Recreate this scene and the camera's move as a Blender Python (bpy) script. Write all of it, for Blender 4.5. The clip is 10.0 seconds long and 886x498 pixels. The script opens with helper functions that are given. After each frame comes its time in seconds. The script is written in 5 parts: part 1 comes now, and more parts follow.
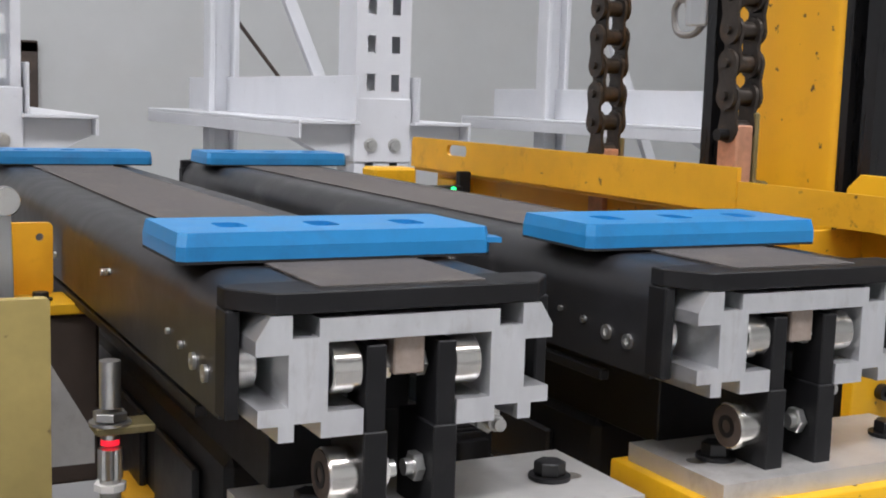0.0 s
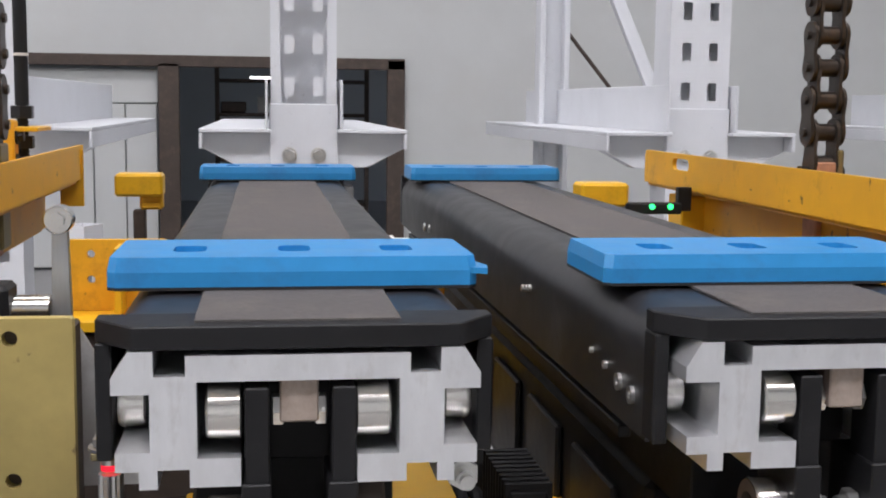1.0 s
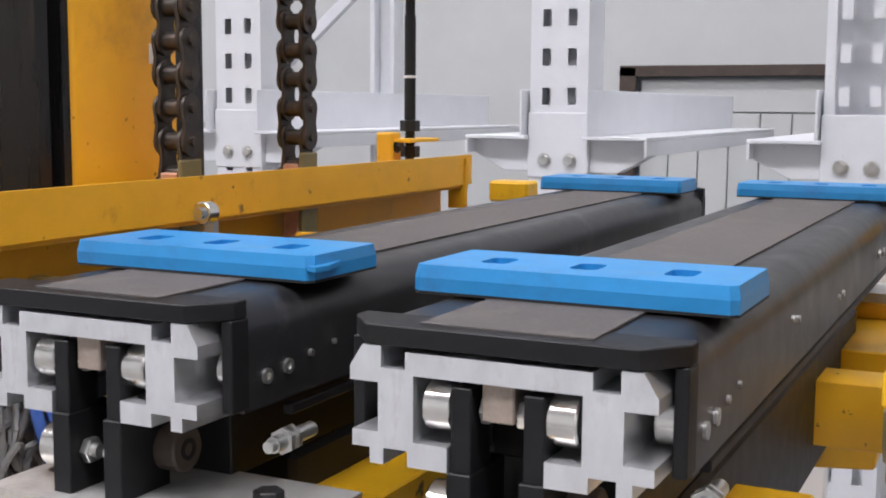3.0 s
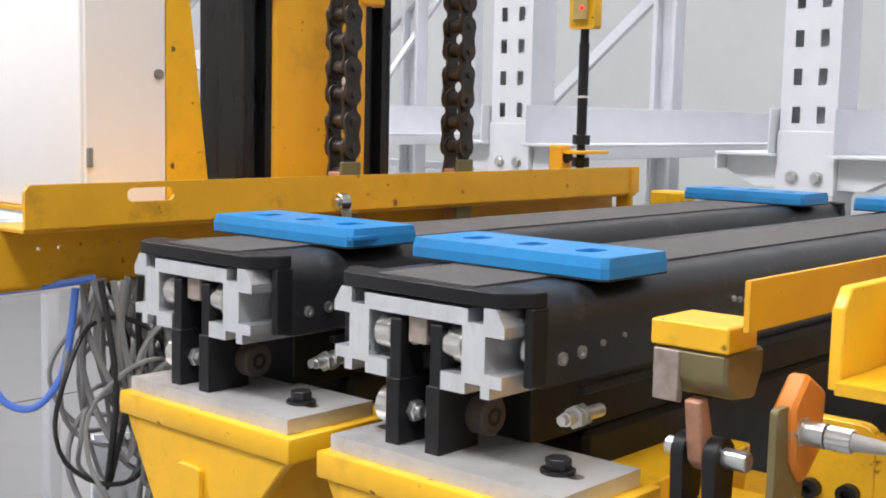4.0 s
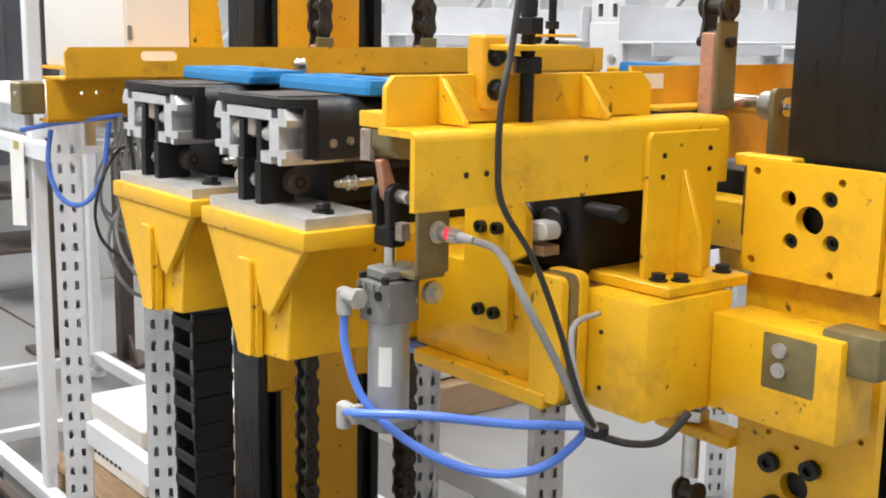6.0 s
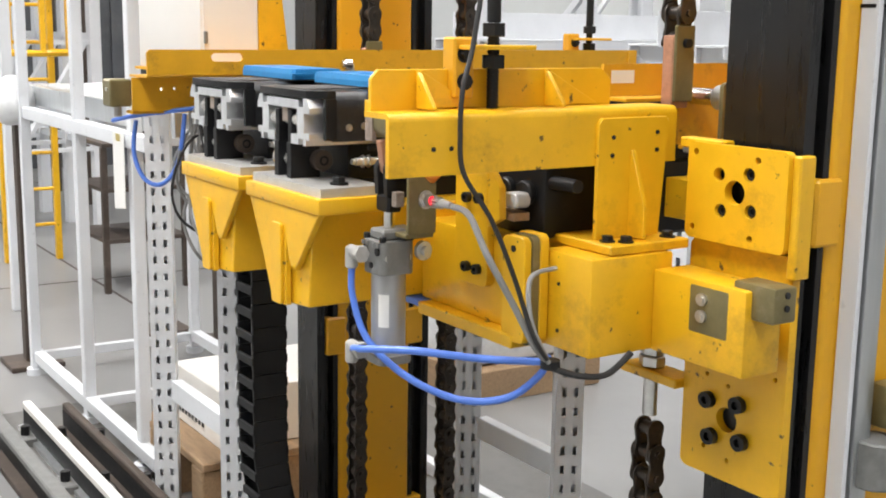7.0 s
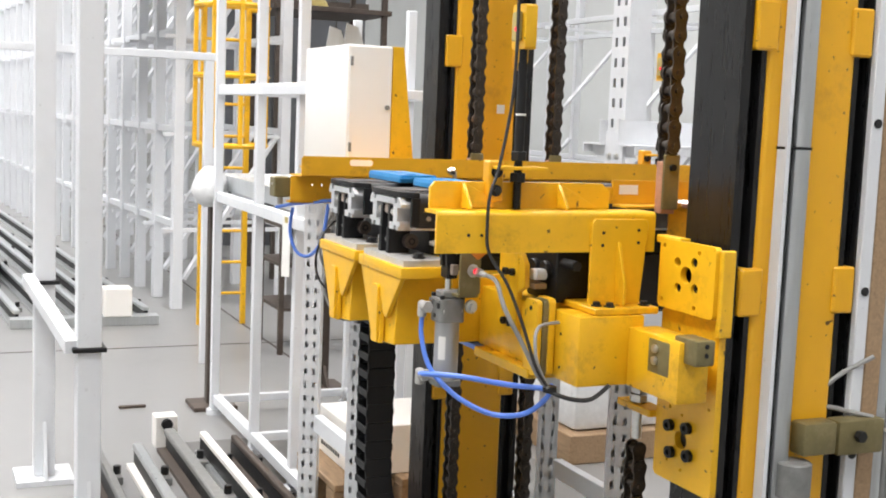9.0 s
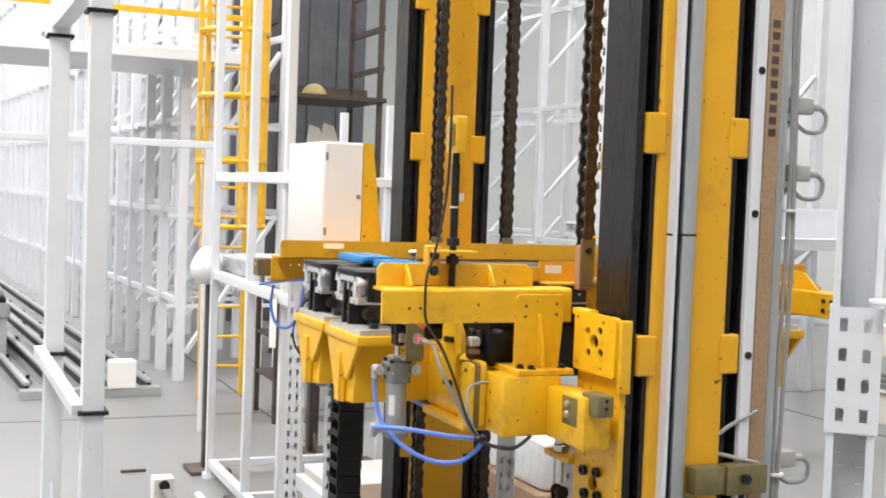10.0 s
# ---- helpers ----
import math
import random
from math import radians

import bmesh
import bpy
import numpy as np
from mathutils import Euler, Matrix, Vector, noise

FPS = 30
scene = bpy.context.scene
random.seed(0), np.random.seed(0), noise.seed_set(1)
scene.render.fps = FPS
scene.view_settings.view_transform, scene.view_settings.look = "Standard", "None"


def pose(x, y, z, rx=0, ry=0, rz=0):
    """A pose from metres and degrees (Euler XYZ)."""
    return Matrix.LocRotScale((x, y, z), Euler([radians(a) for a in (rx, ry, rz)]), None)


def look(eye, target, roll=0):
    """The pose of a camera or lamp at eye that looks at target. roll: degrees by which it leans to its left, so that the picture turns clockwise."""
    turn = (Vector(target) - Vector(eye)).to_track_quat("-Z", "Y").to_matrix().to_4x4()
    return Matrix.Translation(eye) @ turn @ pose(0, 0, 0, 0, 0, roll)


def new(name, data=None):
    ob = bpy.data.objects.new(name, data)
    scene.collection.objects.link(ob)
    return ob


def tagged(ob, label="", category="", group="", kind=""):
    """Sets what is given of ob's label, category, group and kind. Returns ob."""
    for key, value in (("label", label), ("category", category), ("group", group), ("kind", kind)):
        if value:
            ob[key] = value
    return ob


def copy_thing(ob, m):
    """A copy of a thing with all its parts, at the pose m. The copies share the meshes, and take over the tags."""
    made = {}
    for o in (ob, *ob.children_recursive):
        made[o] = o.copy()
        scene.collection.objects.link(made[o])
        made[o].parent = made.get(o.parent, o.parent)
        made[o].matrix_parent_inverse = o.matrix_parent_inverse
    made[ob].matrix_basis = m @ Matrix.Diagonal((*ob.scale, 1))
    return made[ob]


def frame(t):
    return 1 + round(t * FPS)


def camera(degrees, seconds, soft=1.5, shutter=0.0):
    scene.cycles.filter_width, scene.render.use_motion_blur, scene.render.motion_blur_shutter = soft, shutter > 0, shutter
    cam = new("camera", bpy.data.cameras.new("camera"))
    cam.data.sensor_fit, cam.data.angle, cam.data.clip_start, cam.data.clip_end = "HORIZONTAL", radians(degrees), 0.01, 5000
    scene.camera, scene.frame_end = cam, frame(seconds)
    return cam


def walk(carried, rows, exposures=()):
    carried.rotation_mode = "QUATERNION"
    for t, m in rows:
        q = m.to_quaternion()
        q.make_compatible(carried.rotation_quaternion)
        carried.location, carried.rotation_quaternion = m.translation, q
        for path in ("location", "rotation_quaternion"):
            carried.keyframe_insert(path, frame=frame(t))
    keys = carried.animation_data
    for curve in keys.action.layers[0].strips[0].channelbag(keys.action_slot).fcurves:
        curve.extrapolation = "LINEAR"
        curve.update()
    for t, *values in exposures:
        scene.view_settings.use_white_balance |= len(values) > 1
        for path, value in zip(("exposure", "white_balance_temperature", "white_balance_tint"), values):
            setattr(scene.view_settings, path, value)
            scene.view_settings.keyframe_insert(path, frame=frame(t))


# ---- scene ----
cam = camera(40.6, 10.0, soft=1.9)
ZF = 1.2  # height of the fork's reference edge over the hall floor
PATH = [
    (0, (-0.237, -0.614, 0.122), (0.662, 1.155, -0.123), 1.8),
    (0.5, (-0.105, -0.594, 0.126), (0.489, 1.301, -0.113), 1.4),
    (1, (0.041, -0.606, 0.128), (0.333, 1.358, -0.112), 0.7),
    (1.5, (0.174, -0.592, 0.127), (0.203, 1.392, -0.12), -0.4),
    (2, (0.284, -0.579, 0.128), (0.103, 1.397, -0.121), -0.6),
    (3.5, (0.82, -0.649, 0.149), (-0.339, 0.965, -0.076), 1),
    (4, (1.016, -0.705, 0.15), (-0.305, 0.78, -0.072), 1.3),
    (4.5, (1.214, -0.735, 0.135), (-0.197, 0.658, -0.128), 1.3),
    (5, (1.389, -0.721, 0.115), (-0.064, 0.609, -0.233), 1.3),
    (5.5, (1.563, -0.743, 0.112), (0.075, 0.541, -0.259), 1.3),
    (7, (2.084, -0.807, 0.113), (0.431, 0.257, -0.252), 0.8),
    (7.5, (2.258, -0.833, 0.12), (0.561, 0.161, -0.239), 1.4),
    (8, (2.438, -0.881, 0.124), (0.696, 0.053, -0.182), 2.2),
    (8.5, (2.639, -0.909, 0.142), (0.849, -0.057, -0.124), 2.2),
    (9, (2.839, -0.949, 0.182), (1.021, -0.147, -0.039), 2.3),
    (9.5, (3.069, -0.984, 0.204), (1.235, -0.2, 0.061), 2.1),
    (10, (3.297, -0.993, 0.224), (1.461, -0.205, 0.129), 2.1),
]
UP = Vector((0, 0, ZF))
EXPO = [(0.0, -0.14, 6220, 15), (2.0, -0.10, 6250, 18), (3.5, 0.12, 6150, 16), (5.0, 0.32, 6300, 11), (7.0, 0.38, 6450, 10), (10.0, 0.44, 6450, 11)]
walk(cam, [(t, look(Vector(eye) + UP, Vector(target) + UP, roll)) for t, eye, target, roll in PATH], EXPO)

# ---- light ----
world = bpy.data.worlds.new("hall_sky")
scene.world = world
world.use_nodes = True
wn = world.node_tree.nodes
sky = wn.new("ShaderNodeTexSky")
sky.sky_type, sky.sun_disc = "NISHITA", False
sky.sun_elevation, sky.sun_rotation = radians(50), radians(120)
wn["Background"].inputs[1].default_value = 0.12
world.node_tree.links.new(sky.outputs[0], wn["Background"].inputs[0])


def area_lamp(name, x, y, z, sx, sy, power, col, rx=0, ry=0, rz=0):
    d = bpy.data.lights.new(name, "AREA")
    d.shape, d.size, d.size_y, d.energy, d.color = "RECTANGLE", sx, sy, power, col
    ob = new(name, d)
    ob.matrix_world = pose(x, y, z, rx, ry, rz)
    return tagged(ob, kind="structure")


DAY = (1.0, 0.98, 0.95)
ROOF = 8.0
for lx, ly, pw in ((-2.5, -3.0, 560), (3.5, -3.0, 400), (-2.5, 3.6, 200), (3.5, 3.6, 160), (-10, -2.5, 520), (-18, -2.5, 620), (-26, -2.5, 700), (-10, 4.5, 260)):
    area_lamp("rooflight_lamp", lx, ly, ROOF - 0.08, 4.5, 1.6, pw, DAY)

# ---- materials ----


def mat(name, col, rough=0.5, metal=0.0, var=0.12, scale=8.0, bump=0.05, dirt=None, dirt_amount=0.0, dirt_scale=3.0, speck=0.0, spec=0.5, rnd=0.0, stretch=None, trans=0.0, dirt_lo=0.52):
    m = bpy.data.materials.new(name)
    m.use_nodes = True
    nt = m.node_tree
    n, k = nt.nodes, nt.links
    b = n["Principled BSDF"]
    tc = n.new("ShaderNodeTexCoord")
    src = tc.outputs["Object"]
    if stretch:
        mp = n.new("ShaderNodeMapping")
        mp.inputs["Scale"].default_value = stretch
        k.new(src, mp.inputs[0])
        src = mp.outputs[0]
    n1 = n.new("ShaderNodeTexNoise")
    n1.inputs["Scale"].default_value, n1.inputs["Detail"].default_value, n1.inputs["Roughness"].default_value = scale, 6, 0.65
    k.new(src, n1.inputs["Vector"])
    ramp = n.new("ShaderNodeMapRange")
    ramp.inputs[1].default_value, ramp.inputs[2].default_value = 0.25, 0.75
    ramp.inputs[3].default_value, ramp.inputs[4].default_value = 1 - var, 1 + var
    k.new(n1.outputs[0], ramp.inputs[0])
    mul = n.new("ShaderNodeMix")
    mul.data_type, mul.blend_type = "RGBA", "MULTIPLY"
    mul.inputs["Factor"].default_value = 1.0
    mul.inputs[6].default_value = (*col, 1)
    k.new(ramp.outputs[0], mul.inputs[7])
    out = mul.outputs[2]
    if rnd:
        oi = n.new("ShaderNodeObjectInfo")
        r2 = n.new("ShaderNodeMapRange")
        r2.inputs[3].default_value, r2.inputs[4].default_value = 1 - rnd, 1 + rnd
        k.new(oi.outputs["Random"], r2.inputs[0])
        m2 = n.new("ShaderNodeMix")
        m2.data_type, m2.blend_type = "RGBA", "MULTIPLY"
        m2.inputs["Factor"].default_value = 1.0
        k.new(out, m2.inputs[6])
        k.new(r2.outputs[0], m2.inputs[7])
        out = m2.outputs[2]
    if dirt:
        n2 = n.new("ShaderNodeTexNoise")
        n2.inputs["Scale"].default_value, n2.inputs["Detail"].default_value, n2.inputs["Roughness"].default_value = dirt_scale, 9, 0.72
        k.new(src, n2.inputs["Vector"])
        dr = n.new("ShaderNodeMapRange")
        dr.inputs[1].default_value, dr.inputs[2].default_value = dirt_lo, dirt_lo + 0.2
        dr.inputs[4].default_value = dirt_amount
        k.new(n2.outputs[0], dr.inputs[0])
        m3 = n.new("ShaderNodeMix")
        m3.data_type = "RGBA"
        k.new(dr.outputs[0], m3.inputs["Factor"])
        k.new(out, m3.inputs[6])
        m3.inputs[7].default_value = (*dirt, 1)
        out = m3.outputs[2]
    if speck:
        n3 = n.new("ShaderNodeTexNoise")
        n3.inputs["Scale"].default_value, n3.inputs["Detail"].default_value = 55, 3
        k.new(src, n3.inputs["Vector"])
        sr = n.new("ShaderNodeMapRange")
        sr.inputs[1].default_value, sr.inputs[2].default_value = 0.69, 0.73
        sr.inputs[4].default_value = speck
        k.new(n3.outputs[0], sr.inputs[0])
        m4 = n.new("ShaderNodeMix")
        m4.data_type = "RGBA"
        k.new(sr.outputs[0], m4.inputs["Factor"])
        k.new(out, m4.inputs[6])
        m4.inputs[7].default_value = (0.06, 0.035, 0.02, 1)
        out = m4.outputs[2]
    k.new(out, b.inputs["Base Color"])
    rr = n.new("ShaderNodeMapRange")
    rr.inputs[3].default_value, rr.inputs[4].default_value = max(0.03, rough - 0.1), min(1, rough + 0.12)
    k.new(n1.outputs[0], rr.inputs[0])
    k.new(rr.outputs[0], b.inputs["Roughness"])
    b.inputs["Metallic"].default_value = metal
    b.inputs["Specular IOR Level"].default_value = spec
    if trans:
        b.inputs["Transmission Weight"].default_value = trans
    if bump:
        bp = n.new("ShaderNodeBump")
        bp.inputs["Strength"].default_value, bp.inputs["Distance"].default_value = bump, 0.002
        k.new(n1.outputs[0], bp.inputs["Height"])
        k.new(bp.outputs[0], b.inputs["Normal"])
    return m


def glow(name, col, strength):
    m = bpy.data.materials.new(name)
    m.use_nodes = True
    b = m.node_tree.nodes["Principled BSDF"]
    b.inputs["Base Color"].default_value = (*col, 1)
    b.inputs["Emission Color"].default_value = (*col, 1)
    b.inputs["Emission Strength"].default_value = strength
    return m


YEL = mat("yellow_enamel", (0.80, 0.445, 0.010), 0.36, 0, 0.10, 14, 0.06, (0.22, 0.10, 0.012), 0.6, 8, 0.9, dirt_lo=0.545)
YELD = mat("worn_yellow_enamel", (0.72, 0.37, 0.011), 0.45, 0, 0.12, 12, 0.08, (0.14, 0.07, 0.02), 0.6, 11, 0.8, dirt_lo=0.57)
YELM = mat("mast_yellow_enamel", (0.78, 0.40, 0.010), 0.34, 0, 0.07, 5, 0.04, (0.25, 0.12, 0.02), 0.5, 6, 0.9, dirt_lo=0.58)
CREAM = mat("cream_rubber_bumper", (0.44, 0.35, 0.12), 0.6, 0, 0.15, 18, 0.08, (0.10, 0.075, 0.03), 0.6, 14, 0.6, dirt_lo=0.6)
BLUE = mat("blue_plastic_pad", (0.018, 0.225, 0.52), 0.38, 0, 0.10, 30, 0.06, (0.03, 0.10, 0.24), 0.55, 12, 0.0, dirt_lo=0.53)
STEELB = mat("blackened_steel", (0.009, 0.009, 0.010), 0.5, 0.0, 0.25, 40, 0.08, (0.035, 0.034, 0.033), 0.45, 10, 0, spec=0.3, dirt_lo=0.57)
BODY = mat("fork_body_steel", (0.024, 0.024, 0.026), 0.38, 0.25, 0.28, 26, 0.06, (0.13, 0.127, 0.126), 0.7, 7.5, 0, dirt_lo=0.55)
GRIT = mat("anti_slip_strip", (0.085, 0.078, 0.075), 0.9, 0, 0.30, 320, 0.5, (0.16, 0.14, 0.12), 0.5, 18, 0, dirt_lo=0.52)
ALU = mat("milled_aluminium", (0.82, 0.83, 0.85), 0.34, 0.84, 0.09, 9, 0.04, (0.56, 0.54, 0.52), 0.5, 12, 0, dirt_lo=0.55, stretch=(5, 1.5, 2))
PLATE = mat("galvanised_plate", (0.64, 0.63, 0.61), 0.40, 0.6, 0.12, 24, 0.05, (0.25, 0.23, 0.20), 0.5, 14, 0, dirt_lo=0.55)
CHROME = mat("bearing_steel", (0.72, 0.70, 0.66), 0.2, 1.0, 0.12, 60, 0.03, (0.30, 0.25, 0.18), 0.4, 40, 0, dirt_lo=0.6)
ZINC = mat("zinc_bolt", (0.62, 0.62, 0.60), 0.3, 0.9, 0.15, 60, 0.04)
BLKBOLT = mat("black_bolt", (0.015, 0.015, 0.016), 0.45, 0.3, 0.3, 60, 0.1)
BROWN = mat("rusty_steel_block", (0.33, 0.27, 0.23), 0.55, 0.35, 0.3, 60, 0.12, (0.16, 0.10, 0.07), 0.6, 40, 0, dirt_lo=0.5)
COPPER = mat("copper_steel", (0.48, 0.25, 0.16), 0.5, 0.3, 0.25, 60, 0.1, (0.2, 0.1, 0.06), 0.5, 40)
CHAIN = mat("oiled_chain", (0.060, 0.050, 0.042), 0.38, 0.6, 0.35, 60, 0.1, (0.13, 0.075, 0.04), 0.6, 30, 0, dirt_lo=0.52)
RAIL = mat("greased_guide_rail", (0.011, 0.011, 0.012), 0.28, 0.3, 0.3, 12, 0.05, (0.07, 0.05, 0.03), 0.5, 8, 0, dirt_lo=0.58, stretch=(6, 6, 0.6))
OLIVE = mat("olive_bracket", (0.20, 0.165, 0.075), 0.42, 0.4, 0.2, 30, 0.06, (0.36, 0.30, 0.20), 0.5, 26, 0, dirt_lo=0.56)
GREYPL = mat("grey_plastic", (0.42, 0.41, 0.39), 0.5, 0, 0.12, 30, 0.04, (0.28, 0.26, 0.24), 0.4, 22)
GREYAL = mat("grey_anodised_cylinder", (0.40, 0.40, 0.40), 0.35, 0.5, 0.06, 30, 0.02)
GREYCAST = mat("grey_casting", (0.22, 0.22, 0.215), 0.5, 0.2, 0.2, 40, 0.08)
HOSE = mat("blue_air_hose", (0.10, 0.22, 0.72), 0.35, 0, 0.08, 20, 0.02)
CABLEG = mat("grey_cable", (0.28, 0.275, 0.27), 0.55, 0, 0.12, 20, 0.03)
CABLEB = mat("black_cable", (0.022, 0.021, 0.022), 0.5, 0, 0.2, 20, 0.03)
WHITE = mat("white_rack_enamel", (0.70, 0.715, 0.745), 0.42, 0, 0.05, 6, 0.03, (0.48, 0.45, 0.42), 0.4, 6, 0.15, dirt_lo=0.62)
CAB = mat("white_cabinet_enamel", (0.84, 0.81, 0.77), 0.45, 0, 0.03, 5, 0.02)
# near-black colour standing for the shade inside bores, vents and pad slots
HOLE_SHADE = mat("hole_shade", (0.012, 0.012, 0.012), 0.8, 0, 0.1, 20, 0)
GALV = mat("galvanised_strip", (0.56, 0.58, 0.59), 0.3, 0.8, 0.10, 8, 0.03, (0.36, 0.35, 0.33), 0.4, 5, 0, stretch=(5, 5, 0.4))
WALLM = mat("painted_plaster", (0.55, 0.565, 0.56), 0.8, 0, 0.05, 1.5, 0.1, (0.52, 0.52, 0.50), 0.45, 0.9, 0, dirt_lo=0.5)
FLOORM = mat("polished_concrete", (0.24, 0.238, 0.235), 0.32, 0, 0.10, 2.5, 0.03, (0.20, 0.195, 0.19), 0.55, 1.3, 0, dirt_lo=0.52)
BAYM = mat("dark_concrete", (0.135, 0.130, 0.125), 0.42, 0, 0.18, 4, 0.05, (0.07, 0.066, 0.062), 0.6, 2.4, 0, dirt_lo=0.5)
ROOFM = mat("roof_sheet", (0.62, 0.63, 0.64), 0.6, 0, 0.06, 2, 0.03)
WOOD = mat("pallet_wood", (0.36, 0.24, 0.14), 0.75, 0, 0.25, 14, 0.15, (0.16, 0.10, 0.06), 0.5, 8, 0, stretch=(1, 8, 8))
DARKST = mat("dark_brown_steel", (0.07, 0.052, 0.042), 0.55, 0.2, 0.25, 12, 0.08, (0.2, 0.15, 0.11), 0.4, 8)
DARKWALL = mat("dark_corrugated_sheet", (0.10, 0.105, 0.115), 0.6, 0, 0.2, 2, 0.05, (0.25, 0.24, 0.23), 0.4, 1.2)
RUBBER = mat("black_rubber", (0.011, 0.011, 0.012), 0.6, 0, 0.2, 40, 0.05, spec=0.35)
STICKER = mat("paper_sticker", (0.78, 0.77, 0.74), 0.6, 0, 0.04, 20, 0.02)
WRAP = mat("plastic_wrap", (0.70, 0.71, 0.72), 0.3, 0, 0.12, 20, 0.5)
ORANGEM = mat("orange_lever", (0.72, 0.24, 0.03), 0.45, 0, 0.12, 20, 0.04)
REDLED = glow("red_led", (1.0, 0.02, 0.04), 1.1)
GREENLED = glow("green_led", (0.03, 1.0, 0.22), 2.5)
SKYGLOW = glow("rooflight_panel", (1.0, 0.99, 0.97), 3.0)

# ---- mesh helpers ----


def part(name, bm, material, parent=None, label=""):
    me = bpy.data.meshes.new(name)
    bmesh.ops.recalc_face_normals(bm, faces=bm.faces[:])
    bm.to_mesh(me)
    bm.free()
    me.materials.append(material)
    me.shade_smooth()
    me.set_sharp_from_angle(angle=radians(32))
    ob = new(name, me)
    if parent is not None:
        ob.parent = parent
    if label:
        ob["label"] = label
    return ob


def thing(name, x, y, z, label, category, group="", kind=""):
    ob = new(name)
    ob.matrix_basis = pose(x, y, z)
    return tagged(ob, label, category, group, kind)


def add_box(bm, x0, x1, y0, y1, z0, z1, bev=0.0, seg=1, m=None):
    r = bmesh.ops.create_cube(bm, size=1.0)
    vs = r["verts"]
    bmesh.ops.scale(bm, vec=(x1 - x0, y1 - y0, z1 - z0), verts=vs)
    bmesh.ops.translate(bm, vec=((x0 + x1) / 2, (y0 + y1) / 2, (z0 + z1) / 2), verts=vs)
    if bev > 0:
        es = list({e for v in vs for e in v.link_edges})
        r2 = bmesh.ops.bevel(bm, geom=es, offset=bev, segments=seg, affect="EDGES", profile=0.5)
        vs = list({v for f in r2["faces"] for v in f.verts} | {v for v in vs if v.is_valid})
    if m is not None:
        bmesh.ops.transform(bm, matrix=m, verts=vs)
    return vs


def box(x0, x1, y0, y1, z0, z1, bev=0.0, seg=1):
    bm = bmesh.new()
    add_box(bm, x0, x1, y0, y1, z0, z1, bev, seg)
    return bm


AX = {"x": pose(0, 0, 0, 0, 90, 0), "y": pose(0, 0, 0, -90, 0, 0), "z": Matrix.Identity(4)}


def add_cyl(bm, axis, cx, cy, cz, r, length, n=20, r2=None, bev=0.0):
    res = bmesh.ops.create_cone(bm, cap_ends=True, cap_tris=False, segments=n, radius1=r, radius2=r if r2 is None else r2, depth=length)
    vs = res["verts"]
    if bev > 0:
        es = [e for e in {e for v in vs for e in v.link_edges} if len([f for f in e.link_faces if len(f.verts) > 4]) == 1]
        rr = bmesh.ops.bevel(bm, geom=es, offset=bev, segments=1, affect="EDGES")
        vs = list({v for f in rr["faces"] for v in f.verts} | {v for v in vs if v.is_valid})
    bmesh.ops.transform(bm, matrix=Matrix.Translation((cx, cy, cz)) @ AX[axis], verts=vs)
    return vs


def cyl(axis, cx, cy, cz, r, length, n=20, r2=None, bev=0.0):
    bm = bmesh.new()
    add_cyl(bm, axis, cx, cy, cz, r, length, n, r2, bev)
    return bm


def add_ring(bm, axis, cx, cy, cz, r_out, r_in, length, n=24):
    """A washer or tube with a real bore."""
    m = Matrix.Translation((cx, cy, cz)) @ AX[axis]
    rings = []
    for r, z in ((r_out, -length / 2), (r_out, length / 2), (r_in, length / 2), (r_in, -length / 2)):
        rings.append([bm.verts.new(m @ Vector((r * math.cos(2 * math.pi * i / n), r * math.sin(2 * math.pi * i / n), z))) for i in range(n)])
    for a in range(4):
        for i in range(n):
            bm.faces.new((rings[a][i], rings[a][(i + 1) % n], rings[(a + 1) % 4][(i + 1) % n], rings[(a + 1) % 4][i]))


def prism(pts, axis, a0, a1, bev=0.0, bm=None):
    """A polygon extruded along an axis. pts are (u, v): x: (y, z); y: (x, z); z: (x, y)."""
    bm = bm or bmesh.new()

    def at(u, v, a):
        return {"x": (a, u, v), "y": (u, a, v), "z": (u, v, a)}[axis]

    lo = [bm.verts.new(at(u, v, a0)) for u, v in pts]
    hi = [bm.verts.new(at(u, v, a1)) for u, v in pts]
    n = len(pts)
    fs = [bm.faces.new(lo), bm.faces.new(hi[::-1])]
    for i in range(n):
        fs.append(bm.faces.new((lo[i], lo[(i + 1) % n], hi[(i + 1) % n], hi[i])))
    bmesh.ops.recalc_face_normals(bm, faces=fs)
    if bev > 0:
        es = list({e for f in fs for e in f.edges})
        bmesh.ops.bevel(bm, geom=es, offset=bev, segments=1, affect="EDGES")
    return bm


def rounded(u0, u1, v0, v1, r, n=5):
    pts = []
    for cu, cv, a in ((u1 - r, v1 - r, 0), (u0 + r, v1 - r, 90), (u0 + r, v0 + r, 180), (u1 - r, v0 + r, 270)):
        for i in range(n + 1):
            t = radians(a + 90 * i / n)
            pts.append((cu + r * math.cos(t), cv + r * math.sin(t)))
    return pts


